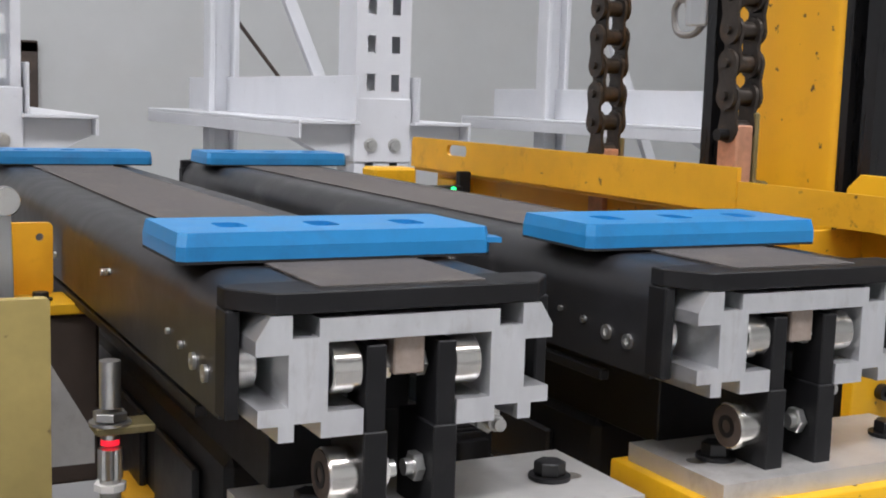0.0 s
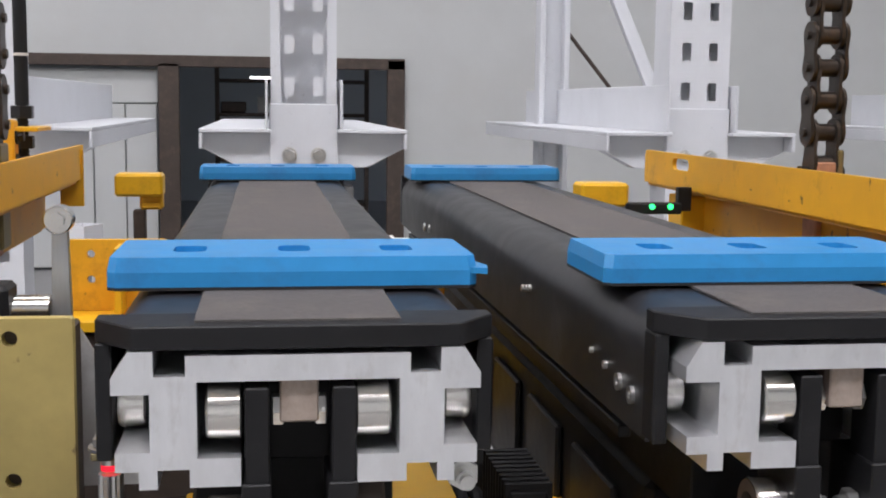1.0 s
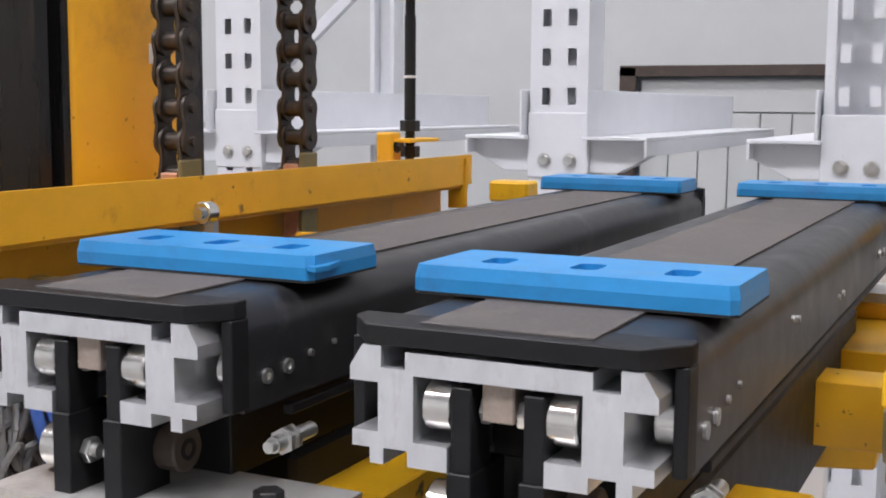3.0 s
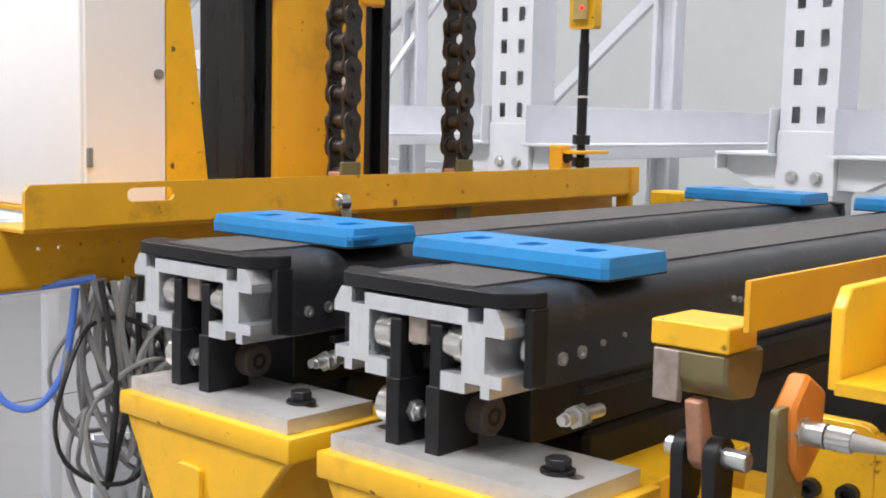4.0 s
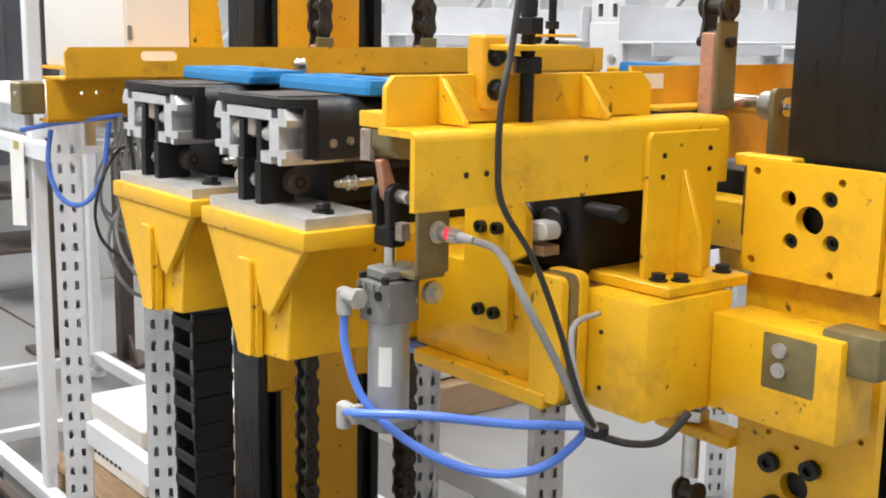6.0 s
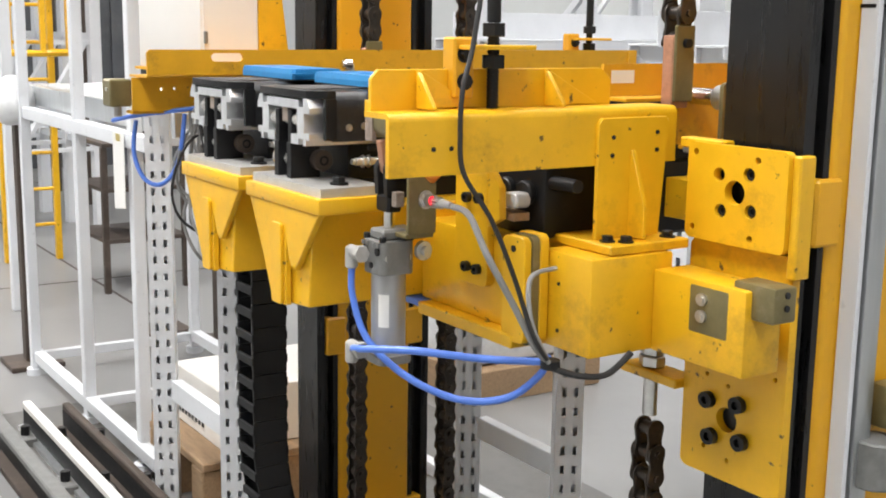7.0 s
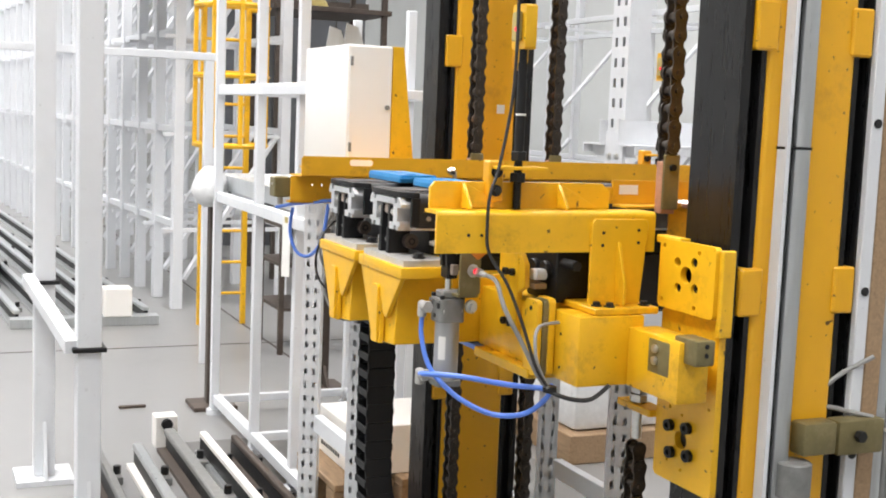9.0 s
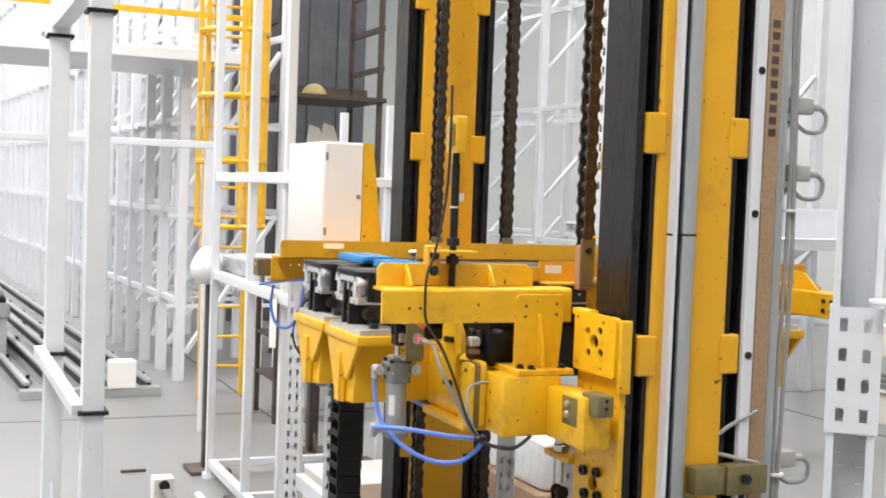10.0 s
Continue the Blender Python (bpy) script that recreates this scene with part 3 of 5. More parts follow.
def side_assembly():
    """Near-side arm with clamp, post, blocks and cross member."""
    s = thing("carriage_arm", 0, 0, ZF, "yellow welded carriage arm with gussets and bolted post", "carriage arm", "carriage arms")
    arm = bmesh.new()
    r = 0.010
    sec = [(0.684, -0.002), (0.684, -0.009), (0.7335, -0.009), (0.7335, -0.082), (0.7405, -0.082), (0.7405, -0.012)]
    for i in range(6):
        t = radians(90 * i / 5)
        sec.append((0.7405 - r + r * math.cos(t), -0.012 + r * math.sin(t)))
    prism(sec, "y", 0.0, 0.462, 0.0, arm)
    part("angle_plate", arm, YEL, s)
    part("back_web", prism([(0.010, -0.009), (0.010, 0.038), (0.020, 0.050), (0.375, 0.050), (0.392, 0.034), (0.392, -0.009)], "x", 0.676, 0.683, 0.0008), YEL, s)
    for y in (0.074, 0.275):
        part("nose_gusset", prism([(y, 0.050), (y + 0.088, 0.0), (y, 0.0)], "x", 0.6835, 0.690, 0.0006), YEL, s)
        part("nose_gusset", prism([(0.6905, 0.0), (0.6905, 0.046), (0.694, 0.046), (0.728, 0.004), (0.728, 0.0)], "y", y - 0.004, y + 0.002, 0.0006), YEL, s)
    for by in (0.063, 0.089):
        part("bore", cyl("x", 0.7402, by, -0.048, 0.0032, 0.002, 14), HOLE_SHADE, s)
    post = bmesh.new()
    prism([(0.317, -0.186), (0.317, -0.024), (0.323, -0.016), (0.436, -0.016), (0.442, -0.024), (0.430, -0.186)], "x", 0.7407, 0.7475, 0.001, post)
    part("post_plate", post, YEL, s)
    part("post_plate", box(0.650, 0.7405, 0.424, 0.431, -0.186, -0.015, 0.001), YELD, s)
    part("rib", prism([(0.7476, -0.184), (0.7476, -0.062), (0.752, -0.062), (0.778, -0.140), (0.778, -0.184)], "y", 0.372, 0.379, 0.0008), YEL, s)
    part("foot_plate", box(0.660, 0.792, 0.305, 0.445, -0.200, -0.186, 0.002), YEL, s)
    for by, bz in ((0.342, -0.043), (0.420, -0.038), (0.341, -0.068), (0.420, -0.063)):
        part("screw_hole", cyl("x", 0.7478, by, bz, 0.0032, 0.002, 12), HOLE_SHADE, s)
    for bx, by in ((0.762, 0.325), (0.776, 0.345), (0.770, 0.425)):
        hexbolt("bolt", s, "z", bx, by, -0.186, 0.0078, 0.007, BLKBOLT)
    part("block", box(0.700, 0.798, 0.268, 0.410, -0.338, -0.2005, 0.003, 2), YEL, s)
    for bz in (-0.245, -0.312):
        part("screw_hole", cyl("y", 0.735, 0.2677, bz, 0.0028, 0.002, 12), HOLE_SHADE, s)
    part("side_plate", prism(rounded(0.664, 0.716, -0.335, -0.178, 0.010, 3), "y", 0.252, 0.266, 0.001), YEL, s)
    part("side_plate", prism(rounded(0.668, 0.714, -0.338, -0.180, 0.010, 3), "y", 0.240, 0.2515, 0.0), OLIVE, s)
    part("side_plate", prism(rounded(0.664, 0.712, -0.335, -0.182, 0.010, 3), "y", 0.228, 0.2395, 0.001), YEL, s)
    part("bore", cyl("y", 0.688, 0.2278, -0.200, 0.0048, 0.002, 12), HOLE_SHADE, s)
    part("outrigger", box(0.7985, 0.955, 0.375, 0.4405, -0.338, -0.222, 0.0025, 2), YEL, s)
    # cross member towards the forks, with its bolted plate
    part("side_member", box(0.44, 0.664, 0.245, 0.34, -0.325, -0.195, 0.003, 2), YEL, s)
    part("rail_foot", box(0.46, 0.690, 0.225, 0.36, -0.345, -0.3255, 0.002), YEL, s)
    part("blue_strip", box(0.30, 0.46, 0.232, 0.262, -0.338, -0.326, 0.002), HOSE, s)
    plate_v = part("bolted_plate", prism(rounded(0.545, 0.622, -0.272, -0.085, 0.012, 4), "y", 0.232, 0.2445, 0.001), YEL, s)
    for bx, bz in ((0.578, -0.142), (0.606, -0.140), (0.578, -0.246), (0.604, -0.246)):
        socket_bolt("socket_bolt", plate_v, "y", bx, 0.2318, bz, 0.0078, 0.008, BLKBOLT, -1)
    part("knee_plate", prism([(0.622, -0.09), (0.648, -0.12), (0.650, -0.165), (0.622, -0.18)], "y", 0.2325, 0.244, 0.001), YEL, s)
    g = part("gear_case", box(0.560, 0.680, 0.285, 0.420, -0.1945, -0.060, 0.008, 2), STEELB, s, "dark oily gear case")
    for gx in (0.60, 0.645):
        bm = bmesh.new()
        add_cyl(bm, "y", gx, 0.280, -0.130, 0.018, 0.012, 24, None, 0.002)
        part("gear_cover", bm, BLKBOLT, g)
    part("shaft", cyl("x", 0.70, 0.30, -0.112, 0.010, 0.06, 20, None, 0.001), STEELB, g)
    part("wrapped_switch", prism(rounded(0.628, 0.662, -0.150, -0.128, 0.009), "y", 0.252, 0.276, 0.002), WRAP, g)
    part("wood_strip", box(0.585, 0.66, 0.249, 0.276, -0.168, -0.156, 0.001), WOOD, g)
    part("sleeve", cyl("z", 0.775, 0.475, -0.10, 0.016, 0.09, 18), OLIVE, g)
    part("ledge", box(0.755, 0.83, 0.455, 0.48, -0.06, -0.045, 0.002), YEL, s)
    s.scale = (1.1, 1.04, 1.0)
    s.location = (-0.009, -0.066, ZF + 0.008)
    return s


def roller_plate():
    p = thing("roller_plate", 0, 0, ZF, "tall yellow roller plate with bolt holes beside the mast", "plate", "roller plates")
    o = rounded(0.738, 0.890, -0.476, -0.174, 0.010, 4)
    hl = [circle(0.808, -0.396, 0.016, 18)[::-1]]
    for a in range(4):
        t = radians(45 + 90 * a + 8)
        hl.append(circle(0.808 + 0.033 * math.cos(t), -0.396 + 0.033 * math.sin(t), 0.0085, 12)[::-1])
    for u, v in ((0.775, -0.345), (0.808, -0.352), (0.775, -0.440), (0.812, -0.448), (0.875, -0.325), (0.862, -0.29)):
        hl.append(circle(u, v, 0.0032, 10)[::-1])
    part("plate", plate_with_holes(o, hl, "y", 0.412, 0.426), YEL, p)
    o2 = rounded(0.738, 0.884, -0.172, -0.052, 0.008, 4)
    h2 = [circle(0.811, -0.108, 0.015, 20)[::-1]]
    for a in range(4):
        t = radians(45 + 90 * a + 6)
        h2.append(circle(0.811 + 0.031 * math.cos(t), -0.108 + 0.031 * math.sin(t), 0.0085, 14)[::-1])
    for u, v in ((0.750, -0.064), (0.842, -0.066), (0.749, -0.158), (0.836, -0.160)):
        h2.append(circle(u, v, 0.0042, 12)[::-1])
    part("bearing_pad", plate_with_holes(o2, h2, "y", 0.398, 0.4118), YEL, p)
    for a in range(4):
        t = radians(45 + 90 * a + 8)
        socket_bolt("socket_bolt", p, "y", 0.808 + 0.033 * math.cos(t), 0.410, -0.396 + 0.033 * math.sin(t), 0.0105, 0.010, BLKBOLT, -1)
    for a in (0, 2, 3):
        t = radians(45 + 90 * a + 6)
        socket_bolt("socket_bolt", p, "y", 0.811 + 0.031 * math.cos(t), 0.409, -0.108 + 0.031 * math.sin(t), 0.0072, 0.006, BLKBOLT, -1)
    part("backing", box(0.742, 0.880, 0.4265, 0.434, -0.47, -0.06), BLKBOLT, p)
    part("side_strip", box(0.884, 0.896, 0.405, 0.434, -0.20, -0.056, 0.002), YEL, p)
    # dark shoe bracket on the outrigger's end
    c = part("shoe_bracket", box(0.815, 0.872, 0.318, 0.344, -0.268, -0.210, 0.003, 2), OLIVE, p, "olive steel shoe bracket with two studs")
    part("shoe_arm", box(0.868, 0.925, 0.330, 0.372, -0.238, -0.196, 0.004, 2), OLIVE, c)
    for bz in (-0.226, -0.246):
        bm = bmesh.new()
        add_ring(bm, "y", 0.835, 0.3165, bz, 0.0075, 0.004, 0.004, 16)
        add_cyl(bm, "y", 0.835, 0.316, bz, 0.0042, 0.006, 12)
        part("stud", bm, ZINC, c)
    for bz in (-0.205, -0.22):
        part("screw", cyl("x", 0.9255, 0.352, bz, 0.004, 0.003, 12), BLKBOLT, c)
    # chain anchor shelf and its stud
    sh_ = part("anchor_shelf", box(0.640, 0.738, 0.395, 0.44, -0.375, -0.362, 0.002), YEL, p)
    st = bmesh.new()
    add_cyl(st, "z", 0.678, 0.417, -0.335, 0.016, 0.020, 6, None, 0.001)
    add_cyl(st, "z", 0.678, 0.417, -0.354, 0.018, 0.014, 6, None, 0.001)
    add_cyl(st, "z", 0.678, 0.417, -0.312, 0.012, 0.03, 14)
    add_cyl(st, "z", 0.678, 0.417, -0.40, 0.010, 0.06, 14)
    part("anchor_nut", st, ZINC, sh_, "steel anchor nuts, oily")
    p.scale = (1.253, 1, 1.135)
    p.location = (-0.080, 0.005, ZF + 0.018)
    return p


beam_l = long_beam()
arm_r = side_assembly()
plate_r = roller_plate()
beam_r = thing("carriage_beam", 0, 0, ZF, "long yellow enamelled beam with slotted end, worn", "beam", "carriage beams")
slot_r = rounded(1.006, 1.072, 0.036, 0.053, 0.0082, 5)[::-1]
part("web", plate_with_holes([(0.395, 0.010), (0.395, 0.060), (1.194, 0.060), (1.200, 0.053), (1.200, 0.010)], [slot_r], "x", 0.640, 0.646), YELD, beam_r)
part("web", box(0.641, 0.645, 0.02, 0.3945, 0.010, 0.045), YELD, beam_r)
part("foot_flange", box(0.6465, 0.70, 0.395, 1.20, 0.004, 0.0098, 0.001), YELD, beam_r)
part("lower_channel", box(0.696, 0.702, 0.50, 1.21, -0.064, 0.0035, 0.001), YELD, beam_r)
part("lower_flange", box(0.7025, 0.74, 0.50, 1.21, -0.070, -0.064, 0.001), YELD, beam_r)
beam_r.scale = (1, 1.035, 1)
part("sticker", box(0.6461, 0.6468, 0.41, 0.455, 0.030, 0.050), STICKER, beam_r)


# ---- masts with guide rails ----
def make_mast(name, x0, x1, y0, y1, face, label):
    m = thing(name, (x0 + x1) / 2, (y0 + y1) / 2, 0, label, "mast", "crane masts")
    cx, cy = (x0 + x1) / 2, (y0 + y1) / 2
    H = ROOF - 0.6
    hx, hy = (x1 - x0) / 2, (y1 - y0) / 2
    part("column", prism(rounded(-hx, hx, -hy, hy, 0.012, 4), "z", 0.06, H), YELM, m)
    for s in (-1, 1):
        sec = [(-hx + 0.005, s * hy), (-hx + 0.006, s * (hy + 0.012)), (-0.035, s * (hy + 0.016)), (-0.035, s * (hy + 0.034)), (-hx + 0.004, s * (hy + 0.036)), (-hx + 0.004, s * (hy + 0.056)),
               (hx - 0.004, s * (hy + 0.056)), (hx - 0.004, s * (hy + 0.036)), (0.035, s * (hy + 0.034)), (0.035, s * (hy + 0.016)), (hx - 0.006, s * (hy + 0.012)), (hx - 0.006, s * hy)]
        part("guide_rail", prism(sec, "z", 0.06, H), RAIL, m, "black greased guide rail")
    part("foot", box(-hx - 0.08, hx + 0.08, -hy - 0.08, hy + 0.08, 0.0, 0.06, 0.006), YEL, m)
    z = ZF - 0.173 - 0.998
    while z < H:
        for s in (-1, 1):
            xx = face * (hx + 0.006)
            part("lug", box(min(xx, xx - face * 0.05), max(xx, xx - face * 0.05), s * (hy + 0.008) - 0.026, s * (hy + 0.008) + 0.026, z, z + 0.092, 0.004), YELM, m)
        z += 0.499
    return m


mast_r = make_mast("mast", 0.868, 1.020, 0.498, 0.706, 1, "yellow enamelled crane mast with black guide rails, near column")
mast_l = make_mast("mast", -0.53, -0.415, 0.505, 0.707, 1, "yellow enamelled crane mast with rust-specked face, far column")
part("sticker", box(0.0580, 0.0586, 0.038, 0.064, ZF + 0.195, ZF + 0.221), STICKER, mast_l)
# galvanised strip, white channel, cable duct along the near mast
st = thing("cover_strip", 1.030, 0.560, 0.06, "bent galvanised cover strip along the mast", "strip")
part("edge", box(-0.008, 0.020, -0.031, -0.021, 0, 7.2, 0.001), WHITE, st, "white-edged flange")
part("groove", box(-0.008, 0.004, -0.0205, -0.0045, 0, 7.2), RAIL, st)
part("strip", box(-0.008, 0.014, -0.004, 0.032, 0, 7.2, 0.003, 2), GALV, st)
part("seam", box(-0.0095, 0.0155, -0.0315, 0.033, 1.285, 1.290), STEELB, st)
ch = thing("cable_channel", 1.030, 0.772, 0.06, "white cable channel and tan duct beside the mast", "channel")
part("channel", box(-0.03, 0.0, -0.025, 0.005, 0, 7.2, 0.002), WHITE, ch)
part("duct", box(-0.03, -0.004, 0.010, 0.052, 0, 7.2, 0.002), WOOD, ch)
part("grey_duct", box(-0.035, -0.010, 0.054, 0.082, 0, 7.2, 0.003), GALV, ch)
for i in range(10):
    part("lettering", box(-0.0040, -0.0030, 0.020, 0.040, 1.52 + i * 0.028, 1.52 + i * 0.028 + 0.018), DARKST, ch)
for i in range(9):
    part("clip", cyl("x", -0.0, -0.01, 0.35 + 0.33 * i, 0.009, 0.006, 14), BLKBOLT, ch)


# ---- roller chains ----
def make_chain(x, y, z0, z1, turn, label):
    c = thing("lift_chain", x, y, ZF + z0, label, "chain", "lift chains")
    p = 0.0381
    n = int((z1 - z0) / p)
    def outline():
        pts = []
        for k in range(9):
            t = radians(-180 + 180 * k / 8)
            pts.append((0.0165 * math.cos(t), 0.0165 * math.sin(t)))
        pts.append((0.0125, p / 2))
        for k in range(9):
            t = radians(180 * k / 8)
            pts.append((0.0165 * math.cos(t), p + 0.0165 * math.sin(t)))
        pts.append((-0.0125, p / 2))
        return pts
    ol = outline()
    meshes = {}
    for kind, offs in (("outer", 0.0195), ("inner", 0.0138)):
        bm = bmesh.new()
        for s in (-1, 1):
            prism(ol, "x", s * offs - 0.0022, s * offs + 0.0022, 0.0, bm)
        if kind == "inner":
            for zz in (0, p):
                add_cyl(bm, "x", 0, 0, zz, 0.0108, 0.0235, 14)
        else:
            for zz in (0, p):
                add_cyl(bm, "x", 0, 0, zz, 0.0054, 0.052, 10)
        if turn:
            bmesh.ops.rotate(bm, cent=(0, 0, 0), matrix=Matrix.Rotation(radians(turn), 3, "Z"), verts=bm.verts[:])
        me = bpy.data.meshes.new(kind + "_link")
        bmesh.ops.recalc_face_normals(bm, faces=bm.faces[:])
        bm.to_mesh(me)
        bm.free()
        me.materials.append(CHAIN)
        me.shade_smooth()
        me.set_sharp_from_angle(angle=radians(35))
        meshes[kind] = me
    for i in range(n):
        o = new("link", meshes["outer" if i % 2 else "inner"])
        o.parent = c
        o.location = (0, 0, i * p)
    return c
make_chain(-0.260, 0.504, 0.062, 1.9, 0, "oily dark roller chain in front of the far mast")
make_chain(-0.260, 0.757, 0.062, 1.9, 0, "oily dark roller chain beside the far mast")
make_chain(0.712, 0.497, 0.100, 1.9, 0, "oily brown roller chain on its anchor plate")
make_chain(0.700, 0.752, 0.062, 1.9, 0, "oily dark roller chain beside the near mast")
make_chain(-0.253, 0.467, -1.14, -0.36, 0, "dark roller chain hanging below the carriage")
make_chain(-0.205, 0.679, -1.14, -0.36, 0, "dark roller chain hanging below the carriage")
make_chain(0.770, 0.422, -1.14, -0.46, 0, "dark roller chain under its anchor nut")


def anchor(x, y, z, label):
    a = thing("chain_anchor", x, y, ZF + z, label, "anchor", "chain anchors")
    part("tongue", box(-0.012, 0.012, -0.018, 0.018, -0.09, 0.02, 0.002), COPPER, a, "copper-coloured steel tongue")
    part("cheek", box(0.014, 0.020, -0.02, 0.02, -0.08, 0.035, 0.002), OLIVE, a)
    part("pin", cyl("x", 0, 0, 0.008, 0.007, 0.056, 14), STEELB, a)
    return a


anchor(0.710, 0.498, 0.085, "copper-coloured chain anchor above the arm")
anchor(0.700, 0.752, 0.045, "olive chain anchor on the beam")
anchor(-0.260, 0.504, 0.045, "olive chain anchor on the beam")
anchor(-0.260, 0.757, 0.045, "olive chain anchor on the beam")


ds = thing("shaft_bearing", 0.745, 0.545, ZF, "chrome shaft stub in an olive bearing bracket", "bearing")
part("shaft", cyl("x", -0.01, 0.0, 0.012, 0.013, 0.12, 20, None, 0.001), CHROME, ds)
part("collar", cyl("x", 0.022, 0.0, 0.012, 0.019, 0.020, 20, None, 0.002), ZINC, ds)
part("bracket", prism(rounded(-0.022, 0.022, -0.060, 0.036, 0.008, 3), "x", 0.036, 0.044), OLIVE, ds)
part("foot", box(-0.03, 0.075, -0.03, 0.03, -0.075, -0.0605, 0.002), GREYCAST, ds)
part("cable", tube([(0.05, 0.0, 0.012), (0.085, 0.01, 0.008), (0.10, 0.02, -0.025), (0.08, 0.02, -0.055)], 0.004, 7), CABLEG, ds)
dcb = thing("duct_cable", 1.012, 0.868, 0.06, "grey cables tied along the duct beside the mast", "cable")
for k in range(2):
    part("cable", tube([(0.004 * k, 0.012 * k + 0.006 * math.sin(q * 1.7 + k), 0.3 * q) for q in range(13)], 0.0055, 7, 4), CABLEG, dcb)
for z in (0.72, 1.35, 2.1):
    part("cable_tie", cyl("z", 0.002, 0.006, z, 0.018, 0.006, 12), STICKER, dcb)
# ---- threaded adjusting rods with switch boxes ----
def make_rod(x, y, flip, label):
    r = thing("adjusting_rod", x, y, ZF, label, "rod", "adjusting rods")
    bm = bmesh.new()
    n = 130
    for i in range(n):
        add_cyl(bm, "z", 0, 0, -0.005 + i * 0.0026, 0.0085 if i % 2 else 0.0076, 0.0026, 12)
    part("threaded_rod", bm, STEELB, r)
    for z in (0.068, 0.110):
        part("nut", cyl("z", 0, 0, z, 0.0165, 0.018, 6, None, 0.001), BLKBOLT, r)
    part("tie_plate", box(-0.03, 0.03, -0.055 * 1, 0.050, 0.084, 0.090, 0.001), YEL, r)
    bl = part("clamp", box(-0.030, 0.000, -0.062, -0.030, 0.020, 0.100, 0.003), YELD, r, "oil-blackened yellow clamp block")
    hexbolt("bolt", bl, "x", 0.0, -0.046, 0.078, 0.0085, 0.008, BLKBOLT)
    hexbolt("bolt", bl, "x", 0.0, -0.046, 0.042, 0.0085, 0.008, BLKBOLT)
    part("sleeve", cyl("z", 0, 0, 0.205, 0.0095, 0.17, 14), RUBBER, r)
    part("cable_tie", cyl("z", 0, 0, 0.19, 0.0105, 0.004, 14), STICKER, r)
    bx = part("switch_frame", prism(rounded(-0.028, 0.028, 0.315, 0.40, 0.006, 3), "y", -0.012, 0.012), YEL, r, "small yellow switch frame")
    part("switch", box(-0.016, 0.016, -0.020, -0.013, 0.33, 0.385, 0.002), CREAM, bx)
    part("lamp", cyl("y", 0.006, -0.0215, 0.352, 0.004, 0.003, 12), REDLED, bx)
    return r


make_rod(0.758, 0.122, 0, "black threaded adjusting rod with nuts and rubber sleeve")
make_rod(-0.297, 1.155, 1, "black threaded adjusting rod with nuts beside the far beam")


# ---- pneumatic stop: cylinder, clevis, bumper ----
pc = thing("pneumatic_cylinder", 0, 0, ZF, "grey pneumatic stop cylinder with clevis and padded lever", "cylinder")
part("barrel", cyl("z", 0.530, 0.085, -0.287, 0.0255, 0.118, 32), GREYAL, pc)
part("label", prism([(0.530 - 0.0258 * math.sin(a), 0.085 - 0.0258 * math.cos(a)) for a in [radians(v) for v in (-62, -50, -38, -26)]] + [(0.530 - 0.0250 * math.sin(a), 0.085 - 0.0250 * math.cos(a)) for a in [radians(v) for v in (-26, -38, -50, -62)]], "z", -0.30, -0.255), STICKER, pc)
hd = bmesh.new()
prism(rounded(0.501, 0.559, 0.056, 0.114, 0.012, 4), "z", -0.228, -0.182, 0.001, hd)
add_box(hd, 0.510, 0.550, 0.064, 0.106, -0.182, -0.168, 0.003)
head = part("head", hd, GREYCAST, pc, "grey cast cylinder head")
for px, pz, pr_ in ((0.512, -0.195, 0.005), (0.531, -0.216, 0.004), (0.548, -0.196, 0.0055)):
    part("port", cyl("y", px, 0.0555, pz, pr_, 0.003, 14), BLKBOLT, head)
for px in (0.509, 0.521, 0.539, 0.551):
    part("rib", box(px - 0.0025, px + 0.0025, 0.0525, 0.0558, -0.190, -0.184, 0.0006), GREYCAST, head)
for px, py in ((0.507, 0.062), (0.553, 0.062), (0.507, 0.108), (0.553, 0.108)):
    part("cap_screw", cyl("z", px, py, -0.179, 0.0052, 0.008, 12, None, 0.0008), BLKBOLT, head)
part("tail", prism(rounded(0.502, 0.558, 0.057, 0.113, 0.012, 4), "z", -0.352, -0.340, 0.001), GREYCAST, pc)
for by in (0.068, 0.102):
    part("screw", cyl("x", 0.5565, by, -0.205, 0.005, 0.004, 12), ZINC, pc)
nb = bmesh.new()
add_ring(nb, "x", 0.572, 0.118, -0.195, 0.013, 0.006, 0.008, 20)
add_cyl(nb, "x", 0.574, 0.118, -0.195, 0.0065, 0.022, 14)
part("flow_valve", nb, ZINC, pc)
part("piston_rod", cyl("z", 0.530, 0.085, -0.155, 0.0085, 0.04, 20), CHROME, pc)
cv = bmesh.new()
add_box(cv, 0.512, 0.548, 0.073, 0.097, -0.145, -0.122, 0.003)
for x in (0.512, 0.538):
    prism([(0.072, -0.122), (0.098, -0.122)] + [(0.085 + 0.015 * math.cos(radians(a)), -0.088 + 0.013 * math.sin(radians(a))) for a in range(0, 181, 20)], "x", x, x + 0.010, 0.0, cv)
part("clevis", cv, STEELB, pc)
part("spacer", box(0.549, 0.562, 0.078, 0.092, -0.136, -0.116, 0.001), BROWN, pc)
part("pin", cyl("x", 0.534, 0.085, -0.088, 0.007, 0.066, 18, None, 0.001), ZINC, pc)
lv = bmesh.new()
prism([(0.066, -0.050), (0.078, -0.048), (0.094, -0.092), (0.084, -0.100), (0.074, -0.092)], "x", 0.5235, 0.5365, 0.0012, lv)
part("lever", lv, COPPER, pc, "copper-coloured pivot lever")
